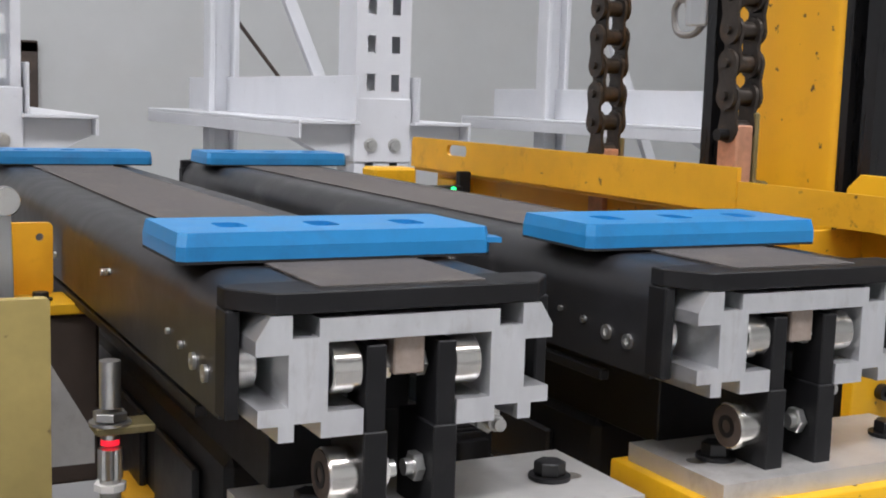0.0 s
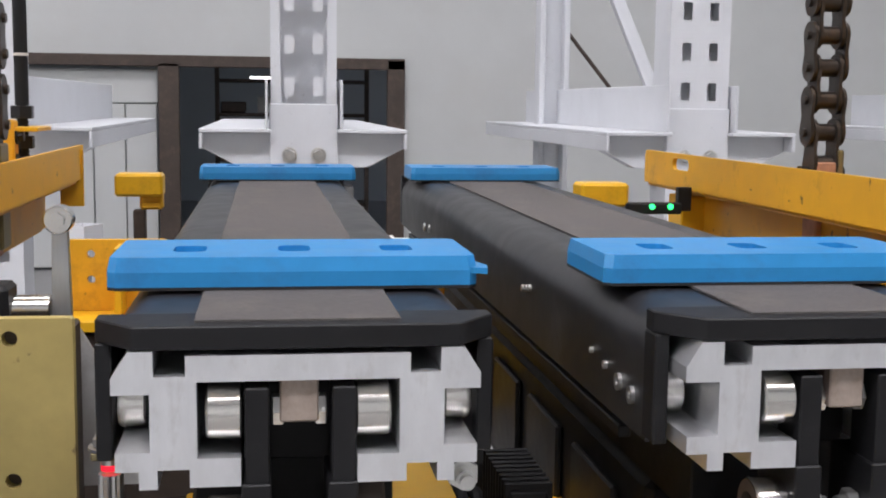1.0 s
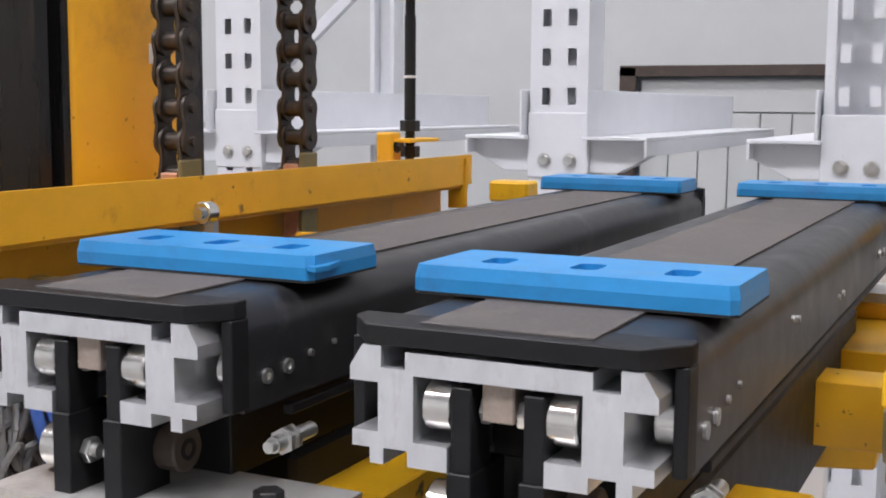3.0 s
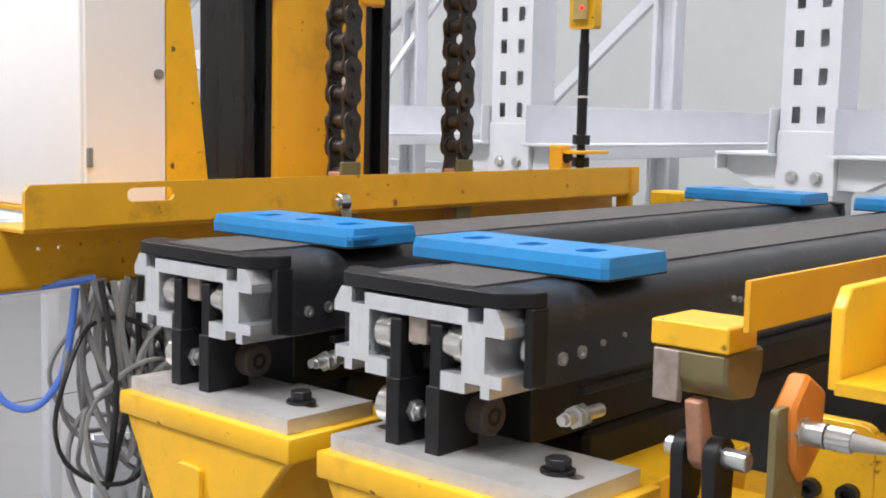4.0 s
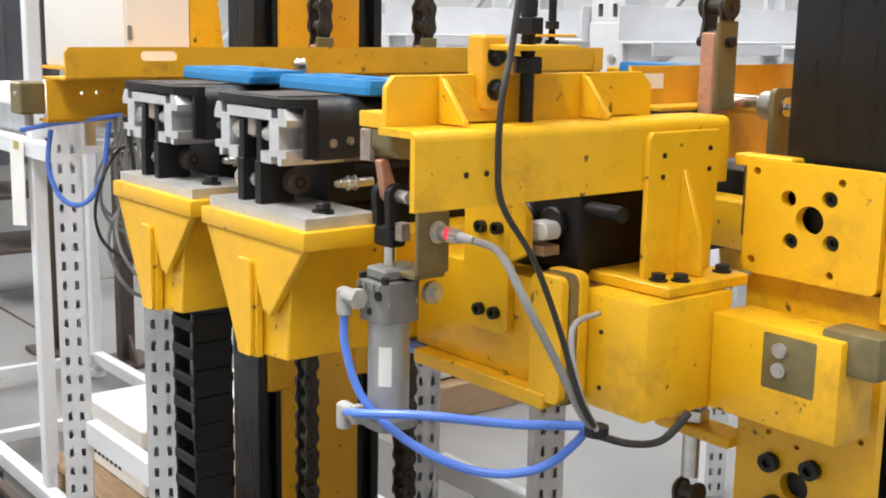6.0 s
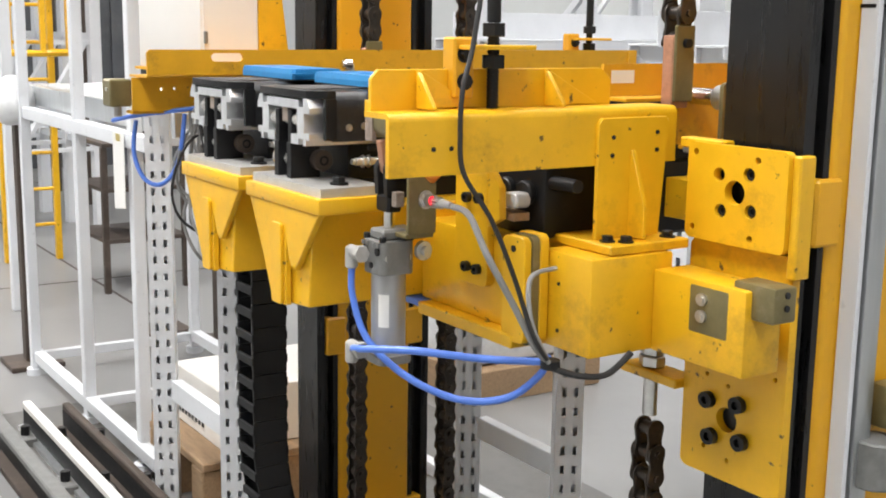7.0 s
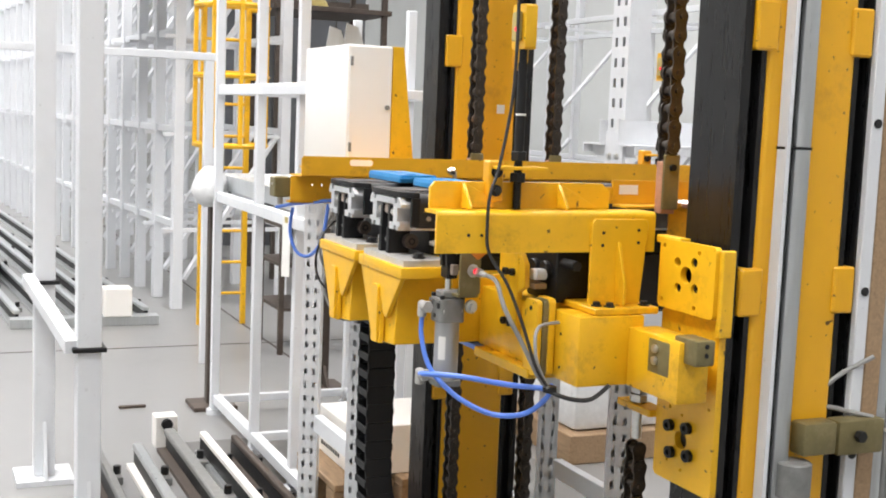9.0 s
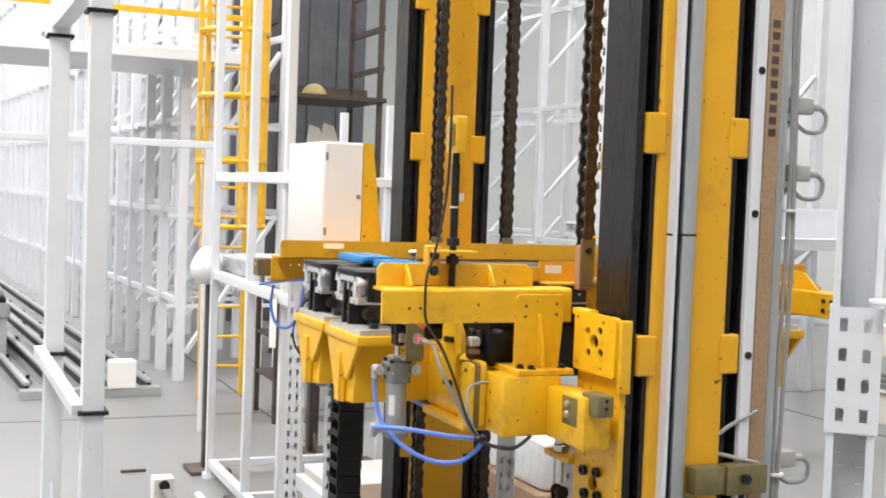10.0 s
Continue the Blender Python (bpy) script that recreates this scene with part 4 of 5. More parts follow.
bp = part("stop_pad", prism([(0.062, -0.020), (0.062, -0.046), (0.075, -0.060), (0.112, -0.064), (0.124, -0.040), (0.124, -0.020)], "x", 0.503, 0.572, 0.003), OLIVE, pc, "khaki rubber stop pad with yellow top")
part("pad_top", prism([(0.502, 0.061), (0.573, 0.061), (0.573, 0.108), (0.556, 0.125), (0.502, 0.125)], "z", -0.0195, 0.0025, 0.0015), YEL, bp)
part("pad_face", prism([(0.060, -0.022), (0.060, -0.066), (0.068, -0.068), (0.070, -0.022)], "x", 0.506, 0.530, 0.001), BROWN, bp)
part("swing_arm", prism([(0.100, -0.05), (0.122, -0.03), (0.152, -0.045), (0.150, -0.085), (0.122, -0.105), (0.104, -0.09)], "x", 0.575, 0.592, 0.003), ORANGEM, pc, "orange swing arm")


def elbow(x, y, z):
    bm = bmesh.new()
    add_cyl(bm, "x", x + 0.012, y, z, 0.009, 0.03, 16)
    add_cyl(bm, "z", x, y, z - 0.008, 0.0095, 0.03, 16, None, 0.002)
    add_cyl(bm, "x", x + 0.028, y + 0.0, z, 0.012, 0.010, 6)
    return bm


part("elbow_fitting", elbow(0.500, 0.040, -0.200), GREYPL, pc, "pale grey elbow fitting")
part("elbow_fitting", elbow(0.500, 0.040, -0.332), GREYPL, pc, "pale grey elbow fitting")
part("air_hose", tube([(0.500, 0.040, -0.222), (0.503, 0.040, -0.262), (0.530, 0.050, -0.318), (0.585, 0.085, -0.362), (0.640, 0.140, -0.388), (0.690, 0.190, -0.380), (0.722, 0.222, -0.345), (0.735, 0.225, -0.318)], 0.0052, 10), HOSE, pc, "blue air hose")
part("air_hose", tube([(0.505, 0.038, -0.334), (0.540, 0.035, -0.327), (0.610, 0.080, -0.320), (0.680, 0.155, -0.325), (0.735, 0.222, -0.325)], 0.0052, 10), HOSE, pc, "blue air hose")
pc.scale = (1, 1, 1.085)
pc.location = (0.065, -0.028, ZF + 0.006)
bp.scale = (0.88, 0.9, 0.78)
bp.location = (0.054, 0.008, 0.0)
# olive bracket with two proximity switches
ob_ = thing("switch_bracket", 0, 0, ZF, "olive plated switch bracket with two metal sensors", "bracket")
bk = bmesh.new()
prism(rounded(0.066, 0.112, -0.176, -0.055, 0.004, 3), "x", 0.584, 0.590, 0.0005, bk)
add_box(bk, 0.500, 0.584, 0.066, 0.112, -0.182, -0.176, 0.001)
part("angle_plate", bk, OLIVE, ob_)


def prox(parent, x, y, z, lit):
    bm = bmesh.new()
    add_cyl(bm, "x", x, y, z, 0.0105, 0.006, 6, None, 0.0006)
    add_cyl(bm, "x", x + 0.010, y, z, 0.0085, 0.018, 18)
    add_ring(bm, "x", x - 0.0025, y, z, 0.0125, 0.008, 0.0015, 20)
    b = part("sensor_body", bm, ZINC, parent, "nickel-plated threaded sensor")
    bm = prism([(y + (0.0080 if k % 2 else 0.0068) * math.cos(math.pi * k / 12), z + (0.0080 if k % 2 else 0.0068) * math.sin(math.pi * k / 12)) for k in range(24)], "x", x + 0.020, x + 0.038)
    part("knurled_nut", bm, ZINC, b)
    if lit:
        part("led", cyl("x", x + 0.0205, y - 0.004, z + 0.0015, 0.0062, 0.0016, 14), REDLED, b)
    part("boot", cyl("x", x + 0.050, y, z, 0.0062, 0.026, 12, 0.0042), GREYPL, b)
    return b


prox(ob_, 0.594, 0.096, -0.073, False)
prox(ob_, 0.594, 0.094, -0.130, True)
ob_.scale = (1, 1, 1.085)
ob_.location = (0.062, -0.010, ZF + 0.012)
# cables from the switches and rod down to the block
cb1 = thing("sensor_cable", 0, 0, ZF, "grey sensor cable curving down to the block", "cable", "carriage cables")
cb1.scale, cb1.location = (1.1, 1.04, 1.0), (-0.009, -0.066, ZF + 0.008)
part("cable", tube([(0.668, 0.142, -0.137), (0.706, 0.142, -0.144), (0.748, 0.140, -0.190), (0.760, 0.172, -0.255), (0.768, 0.205, -0.320), (0.770, 0.228, -0.345)], 0.0045, 8), CABLEG, cb1)
cb2 = thing("sensor_cable", 0, 0, ZF, "black cable hanging from the rod over the arm", "cable", "carriage cables")
cb2.scale, cb2.location = (1.1, 1.04, 1.0), (-0.009, -0.066, ZF + 0.008)
part("cable", tube([(0.712, 0.158, 0.46), (0.725, 0.150, 0.24), (0.738, 0.122, 0.092), (0.750, 0.098, 0.03), (0.750, 0.095, -0.03), (0.752, 0.100, -0.080), (0.762, 0.135, -0.140), (0.770, 0.165, -0.215), (0.775, 0.195, -0.300), (0.774, 0.226, -0.345)], 0.0033, 8), CABLEB, cb2)
cb3 = thing("sensor_cable", 0, 0, ZF, "black cable looped under the block", "cable", "carriage cables")
cb3.scale, cb3.location = (1.1, 1.04, 1.0), (-0.009, -0.066, ZF + 0.008)
part("cable", tube([(0.775, 0.228, -0.350), (0.790, 0.262, -0.362), (0.800, 0.300, -0.362), (0.805, 0.335, -0.335)], 0.0045, 8), CABLEB, cb3)
part("cable", tube([(0.735, 0.262, -0.222), (0.745, 0.212, -0.230), (0.765, 0.200, -0.285), (0.775, 0.222, -0.342)], 0.0035, 8), CABLEG, cb3)
part("cable_tie", cyl("z", 0.768, 0.230, -0.346, 0.013, 0.012, 14), RUBBER, cb3)

# ---- far-side carriage parts seen left of the forks ----
lp = thing("stop_plate", -0.182, 0.302, ZF, "cream-yellow scratched steel plate with two bolt holes", "plate")
part("plate", plate_with_holes(rounded(-0.10, 0.082, -0.26, -0.031, 0.003, 2), [circle(0.037, -0.046, 0.006, 12)[::-1], circle(0.037, -0.153, 0.006, 12)[::-1]], "y", -0.012, 0.0), CREAM, lp)
part("return_flange", box(-0.10, 0.08, 0.0, 0.04, -0.26, -0.04, 0.002), DARKST, lp)
op = thing("post_plate", -0.105, 0.58, ZF, "orange-yellow bolted post plate with welded rib", "plate")
part("plate", plate_with_holes(rounded(-0.045, 0.052, -0.075, -0.006, 0.004, 2), [circle(-0.022, -0.020, 0.004, 10)[::-1], circle(-0.022, -0.045, 0.004, 10)[::-1], circle(0.040, -0.020, 0.004, 10)[::-1]], "y", 0.0, 0.008), YELD, op)
part("rib", box(0.004, 0.011, -0.04, 0.0, -0.075, -0.010, 0.001), YEL, op)
part("foot", box(-0.055, 0.075, -0.06, 0.012, -0.086, -0.0755, 0.001), YEL, op)
part("side_box", box(-0.05, 0.085, -0.055, 0.02, -0.25, -0.087, 0.003), DARKST, op)
hexbolt("bolt", op, "z", 0.035, -0.035, -0.075, 0.008, 0.006, BLKBOLT)
lb = thing("switch_lever", -0.124, 0.382, ZF, "grey steel switch lever with roller on a black switch", "lever")
part("lever", prism([(-0.006, -0.045), (0.010, -0.045), (0.008, 0.035), (-0.004, 0.035)], "y", -0.004, 0.004, 0.0008), GALV, lb)
rb = bmesh.new()
add_cyl(rb, "y", 0.003, -0.010, 0.034, 0.0115, 0.016, 24, None, 0.001)
add_cyl(rb, "y", 0.003, -0.020, 0.034, 0.006, 0.006, 6)
part("roller", rb, CHROME, lb)
part("hub", cyl("x", -0.022, 0.0, -0.040, 0.012, 0.032, 18, None, 0.001), CHROME, lb)
part("switch", box(-0.075, -0.036, -0.02, 0.02, -0.066, -0.018, 0.004), RUBBER, lb)
part("shelf", box(-0.09, 0.012, -0.03, 0.03, -0.085, -0.067, 0.003), GALV, lb)
ps = thing("proximity_switch", -0.068, 0.235, ZF - 0.13, "upright nickel sensor with red light and grey cable", "sensor")
bm = bmesh.new()
add_cyl(bm, "z", 0, 0, 0.045, 0.0075, 0.034, 18)
add_cyl(bm, "z", 0, 0, 0.022, 0.0125, 0.006, 6, None, 0.0006)
add_ring(bm, "z", 0, 0, 0.017, 0.015, 0.006, 0.002, 20)
part("body", bm, ZINC, ps)
part("led", cyl("z", 0, 0, 0.0025, 0.0066, 0.0036, 16), REDLED, ps)
part("neck", cyl("z", 0, 0, 0.0095, 0.0068, 0.009, 16), ZINC, ps)
bm = prism([((0.0088 if k % 2 else 0.0076) * math.cos(math.pi * k / 14), (0.0088 if k % 2 else 0.0076) * math.sin(math.pi * k / 14)) for k in range(28)], "z", -0.024, -0.002)
part("knurled_nut", bm, ZINC, ps)
part("boot", cyl("z", 0, 0, -0.036, 0.0075, 0.024, 14), GREYPL, ps)
part("tie", cyl("z", 0, 0, -0.030, 0.0115, 0.005, 8), STICKER, ps)
part("bracket", box(-0.012, 0.030, -0.012, 0.016, 0.010, 0.016, 0.001), OLIVE, ps)
part("cable", tube([(0, 0, -0.048), (-0.002, -0.004, -0.062), (-0.016, -0.01, -0.074), (-0.035, -0.012, -0.070), (-0.046, -0.01, -0.082), (-0.05, 0.0, -0.12)], 0.0045, 8), CABLEG, ps)
gp = thing("guard_plate", -0.10, 0.36, ZF, "grey galvanised guard sheet beside the fork", "plate")
part("sheet", prism([(-0.02, -0.04), (0.05, -0.165), (0.05, -0.19), (-0.09, -0.19), (-0.09, -0.04)], "y", 0.03, 0.035), PLATE, gp)

for fx in (0.0, 0.303):
    db = thing("fork_drive_case", fx, 0, ZF - 0.27, "dark oily drive case under the fork", "case", "fork drive cases")
    part("case", box(-0.005, 0.120, 0.16, 1.11, 0.0, 0.143, 0.006), STEELB, db)
    for k in range(5):
        part("cover", box(-0.012, -0.0055, 0.22 + k * 0.17, 0.34 + k * 0.17, 0.02, 0.12, 0.002), BLKBOLT, db)
# cross members between the forks, under them
cm = thing("cross_member", 0, 0, ZF, "yellow carriage cross member under the forks", "beam", "cross members")
part("box", box(-0.03, 0.60, 0.36, 0.44, -0.30, -0.215, 0.003, 2), YELD, cm)
part("rail", box(0.170, 0.268, 0.20, 0.36, -0.226, -0.2155, 0.002), PLATE, cm)
cm2 = thing("cross_member", 0, 0, ZF, "yellow carriage cross member under the forks", "beam", "cross members")
part("box", box(-0.03, 0.60, 0.76, 0.84, -0.235, -0.160, 0.003, 2), YEL, cm2)
mt = thing("drive_motor", 0.236, 0.30, ZF - 0.215, "dark finned drive motor between the forks", "motor")
mt.scale = (0.34, 0.5, 0.55)
for i in range(9):
    part("fin", box(-0.055, 0.055, -0.1 + i * 0.022, -0.1 + i * 0.022 + 0.008, -0.02, 0.11, 0.002), STEELB, mt)
part("case", box(-0.045, 0.045, -0.11, 0.1, -0.03, 0.10, 0.01, 2), STEELB, mt)
vb = thing("valve_block", 0.204, 0.50, ZF - 0.240, "black oily valve block with fittings between the forks", "valve block")
part("body", box(-0.030, 0.034, -0.10, 0.06, 0.0, 0.055, 0.004, 2), STEELB, vb)
for k in range(4):
    part("fitting", cyl("z", -0.014 + 0.016 * (k % 2), -0.075 + 0.034 * k, 0.066, 0.008, 0.024, 6, None, 0.001), BLKBOLT, vb)
for k in range(3):
    part("hose", tube([(-0.012 + k * 0.014, -0.10, 0.03), (-0.014 + k * 0.014, -0.14, 0.034), (-0.03 + k * 0.02, -0.19, 0.01), (-0.035 + k * 0.022, -0.25, -0.02)], 0.006, 8), RUBBER, vb)
part("shelf", box(-0.045, 0.05, -0.14, 0.20, -0.012, -0.0005, 0.001), PLATE, vb)
eb = thing("eye_bolt", 0.262, 0.26, ZF - 0.190, "bright steel eye fitting between the forks", "fitting")
bm = bmesh.new()
add_ring(bm, "y", 0, 0, 0, 0.013, 0.006, 0.014, 20)
add_box(bm, -0.011, 0.011, -0.008, 0.008, -0.035, -0.011, 0.001)
part("eye", bm, CHROME, eb)
# green-lit switch at the far end of the forks
gs = thing("light_barrier", 0.575, 1.03, ZF - 0.015, "black light barrier with two green lights", "sensor")
part("body", box(-0.03, 0.05, -0.010, 0.010, -0.008, 0.008, 0.002), RUBBER, gs)
part("stay", box(0.045, 0.065, -0.006, 0.006, -0.004, 0.030, 0.001), STEELB, gs)
for x in (0.005, 0.032):
    part("lamp", cyl("y", x, -0.0125, 0.003, 0.004, 0.003, 10), GREENLED, gs)
part("cable", tube([(-0.03, 0, 0), (-0.05, 0, -0.01), (-0.055, 0, -0.05)], 0.003, 6), CABLEB, gs)
for bx, by, fs_ in ((-0.146, 1.235, 1), (0.515, 1.05, -1)):
    kb = thing("clamp_block", bx, by, ZF, "small yellow clamp block beside the forks", "clamp block", "clamp blocks")
    part("block", box(-0.035, 0.035, -0.02, 0.03, -0.014, 0.020, 0.004), YEL, kb)
    part("jaw", box(0.0, 0.034, -0.010, 0.018, -0.034, -0.008, 0.003), YELD, kb)
    part("post", box(-0.01, 0.008, -0.008, 0.016, -0.25, -0.0345, 0.002), DARKST, kb)
    part("foot", box(min(-0.01, fs_ * 0.15), max(0.008, fs_ * 0.15), -0.010, 0.018, -0.262, -0.2505), YELD, kb)

# ---- cable tangle and hoses under the far beam ----
rng = random.Random(5)
tg = thing("cable_bundle", -0.29, 0.10, ZF, "tangled bundle of grey and black cables under the beam", "cables")
for i in range(52):
    x0 = rng.uniform(-0.03, 0.05)
    y0 = rng.uniform(-0.02, 0.24)
    dy = rng.uniform(0.02, 0.10)
    dep = rng.uniform(0.12, 0.30)
    pts = [(x0, y0, -0.06), (x0 + rng.uniform(-0.02, 0.02), y0 + rng.uniform(-0.02, 0.03), -0.06 - dep * 0.5), (x0 + rng.uniform(-0.02, 0.03), y0 + dy * 0.5, -0.06 - dep), (x0 + rng.uniform(-0.02, 0.02), y0 + dy, -0.06 - dep * 0.6), (x0 + rng.uniform(-0.03, 0.02), y0 + dy + 0.03, -0.07 - dep * 0.9), (x0, y0 + 0.07, -0.40)]
    part("cable", tube(pts, rng.choice((0.0032, 0.004, 0.0045)), 6, 5), CABLEB if i % 5 == 0 else CABLEG, tg)
for i in range(26):
    cy, cz, rad = rng.uniform(0.02, 0.22), rng.uniform(-0.30, -0.15), rng.uniform(0.035, 0.085)
    cx, a0 = rng.uniform(-0.03, 0.06), rng.uniform(0, 6.28)
    pts = [(cx + 0.012 * math.sin(3 * a + i), cy + rad * math.cos(a0 + a), cz + rad * 1.25 * math.sin(a0 + a)) for a in [k * 0.55 for k in range(13)]]
    part("cable", tube(pts, rng.choice((0.0032, 0.004)), 6, 3), CABLEB if i % 6 == 0 else CABLEG, tg)
for k, (xo, yo) in enumerate(((0.055, 0.14), (0.060, 0.155), (0.058, 0.17))):
    part("hose", tube([(xo, yo, -0.055), (xo + 0.01, yo - 0.01, -0.12), (xo + 0.012, yo + 0.01, -0.2), (xo, yo + 0.06, -0.32)], 0.006, 8), HOSE, tg, "blue air hose")
part("hose", tube([(-0.12, -0.13, -0.09), (-0.05, -0.10, -0.075), (0.0, -0.05, -0.065), (0.02, 0.0, -0.058)], 0.0048, 8), HOSE, tg, "blue air hose")
part("hose", tube([(-0.045, -0.105, -0.085), (-0.050, -0.110, -0.15), (-0.035, -0.095, -0.205), (-0.012, -0.065, -0.215), (0.004, -0.035, -0.17), (0.008, -0.02, -0.07)], 0.0048, 8), HOSE, tg, "blue air hose")
tb = thing("terminal_box", -0.33, -0.03, ZF, "olive-brown terminal box at the beam's end", "box")
part("case", box(-0.03, 0.02, -0.035, 0.010, -0.055, 0.0, 0.003), OLIVE, tb)
part("screw", cyl("y", 0.0, -0.036, -0.02, 0.004, 0.003, 12), ZINC, tb)
part("gland", cyl("z", -0.005, -0.012, -0.065, 0.008, 0.022, 10), GREYPL, tb)

# ---- electrical cabinet beside the far mast ----
cab = thing("electrical_cabinet", -0.560, 0.178, ZF + 0.008, "white enamelled electrical cabinet with a hinged door", "cabinet")
part("body", box(-0.260, 0.145, -0.008, 0.127, 0.0, 0.365, 0.004, 2), CAB, cab)
d_ = part("door", box(0.1455, 0.150, -0.004, 0.125, 0.004, 0.361, 0.002), CAB, cab)
for z in (0.305, 0.062):
    part("hinge", box(0.1502, 0.156, -0.003, 0.005, z, z + 0.026, 0.001), GREYCAST, d_)
part("lock", cyl("x", 0.152, 0.112, 0.19, 0.007, 0.005, 14), GREYCAST, d_)
part("panel", prism([(0.1275, 0.0), (0.205, 0.0), (0.160, 0.365), (0.1275, 0.365)], "x", 0.10, 0.148, 0.001), YEL, cab, "yellow tapered side panel")
for x in (-0.12, 0.04):
    part("bracket", prism([(0.01, 0.365), (0.075, 0.365), (0.055, 0.42), (0.02, 0.43)], "x", x, x + 0.006), GALV, cab)
part("shelf", box(-0.26, 0.24, -0.02, 0.20, -0.006, -0.0002), YELD, cab)

# ---- drag chain below the carriage ----
dc = thing("cable_carrier", -0.160, 0.19, ZF, "black plastic cable carrier hanging in a curve", "cable carrier")
for i in range(17):
    z = -0.30 - i * 0.050
    bend = 0.0 if i < 9 else 0.0022 * (i - 9) ** 2
    nxt = 0.0 if i + 1 < 9 else 0.0022 * (i - 8) ** 2
    lk = bmesh.new()
    for u in (-0.040, 0.034):
        prism([(-0.038 + bend, z), (0.038 + bend, z), (0.038 + nxt, z - 0.0495), (-0.038 + nxt, z - 0.0495)], "x", u, u + 0.007, 0.0015, lk)
    for v in (-0.040, 0.033):
        add_box(lk, -0.040, 0.041, v + bend, v + bend + 0.007, z - 0.030, z - 0.012, 0.001)
    part("link", lk, RUBBER, dc)
for k in range(4):
    part("cable", tube([(-0.02 + k * 0.012, 0.0, -0.28), (-0.02 + k * 0.012, -0.01, -0.6), (-0.02 + k * 0.012, 0.03, -1.0)], 0.0045, 6), (CABLEG, HOSE, CABLEG, CABLEB)[k], dc)


# ---- perforated white uprights and racks ----
def perforated(parent, name, x, y, z0, z1, w, dpt, pitch, material=None, both=True):
    """An upright with two rows of slots, open behind."""
    hs = []
    z = z0 + pitch * 0.6
    while z < z1 - pitch * 0.5:
        for u in (-0.22 * w, 0.22 * w):
            hw, hh = 0.075 * w, pitch * 0.22
            hs.append([(x + u - hw, z + hh), (x + u + hw, z + hh), (x + u + hw, z - hh), (x + u - hw, z - hh)])
        z += pitch
    pl = part(name, plate_with_holes([(x - w / 2, z0), (x + w / 2, z0), (x + w / 2, z1), (x - w / 2, z1)], hs, "y", y, y + 0.004), WHITE, parent)
    sd = bmesh.new()
    for s in (-1, 1):
        xs = x + s * (w / 2 - 0.002)
        add_box(sd, xs - 0.002, xs + 0.002, y + 0.004, y + dpt, z0, z1)
    part("side", sd, WHITE, pl)
    part("back", box(x - w / 2 + 0.004, x + w / 2 - 0.004, y + dpt - 0.004, y + dpt, z0, z1), WHITE, pl)
    return pl


RY = 3.2
rack = thing("pallet_rack", 0.08, RY, 0, "white enamelled perforated pallet rack with cantilever arms", "rack")
SH = ZF + 0.034
for px in (-3.95, -2.18, -0.88, 0.08, 1.37, 3.10):
    perforated(rack, "upright", px, 0, 0, 4.2, 0.205, 0.16, 0.13)
    for s in (-1, 1):
        arm = part("arm", prism([(0.0, SH), (s * 0.215, SH), (s * 0.215, SH - 0.05), (s * 0.10, SH - 0.11), (0.0, SH - 0.11)], "y", 0.02, 0.10, 0.002), WHITE, rack)
        arm.location.x = px + s * 0.102
        part("ledge", box(min(0, s * 0.22), max(0, s * 0.22), -0.05, 2.1, SH, SH + 0.012, 0.002), WHITE, rack).location.x = px + s * 0.102
        part("lip", box(min(s * 0.21, s * 0.22), max(s * 0.21, s * 0.22), -0.05, 2.1, SH - 0.05, SH - 0.001, 0.002), WHITE, rack).location.x = px + s * 0.102
        part("upstand", box(min(0.01 * s, s * 0.018), max(0.01 * s, s * 0.018), -0.05, 2.1, SH + 0.012, SH + 0.165, 0.002), WHITE, rack).location.x = px + s * 0.102
    part("sleeve", box(px - 0.107, px + 0.107, -0.008, 0.17, SH - 0.13, SH + 0.09, 0.003), WHITE, rack)
    for u in (-0.045, 0.045):
        hexbolt("bolt", rack, "y", px + u, -0.008, SH - 0.07, 0.018, 0.014, ZINC, -1)
    if px in (-0.88, 0.08):
        continue
    for u0, u1 in ((-0.215, -0.190), (-0.105, -0.080)):
        part("rear_upright", box(px + u0, px + u1, 1.40, 1.50, 0, 4.6, 0.004), WHITE, rack)
    part("rear_web", box(px - 0.190, px - 0.105, 1.46, 1.466, 0, 4.6), WHITE, rack)
    if px in (1.37, 3.10):
        part("brace", box(-0.028, 0.028, -0.02, 0.02, -0.95, 0.95, 0.003), WHITE, rack).matrix_basis = pose(px + 0.18, 1.43, 1.70, 0, -24, 0)
        part("brace", box(-0.028, 0.028, -0.02, 0.02, -0.95, 0.95, 0.003), WHITE, rack).matrix_basis = pose(px + 0.18, 1.43, 3.44, 0, 24, 0)
    if px in (-3.95, -2.18):
        part("brace", box(-0.028, 0.028, -0.02, 0.02, -1.0, 1.0, 0.003), WHITE, rack).matrix_basis = pose(px - 0.62, 1.43, 1.64, 0, 50, 0)
        part("brace", box(-0.028, 0.028, -0.02, 0.02, -1.0, 1.0, 0.003), WHITE, rack).matrix_basis = pose(px - 0.62, 1.43, 2.95, 0, -50, 0)
    if px != 1.37:
        continue
    part("tie_rod", tube([(px - 0.09, 1.44, 1.66), (px + 0.30, 1.47, 1.20)], 0.009, 6, 1), DARKST, rack)

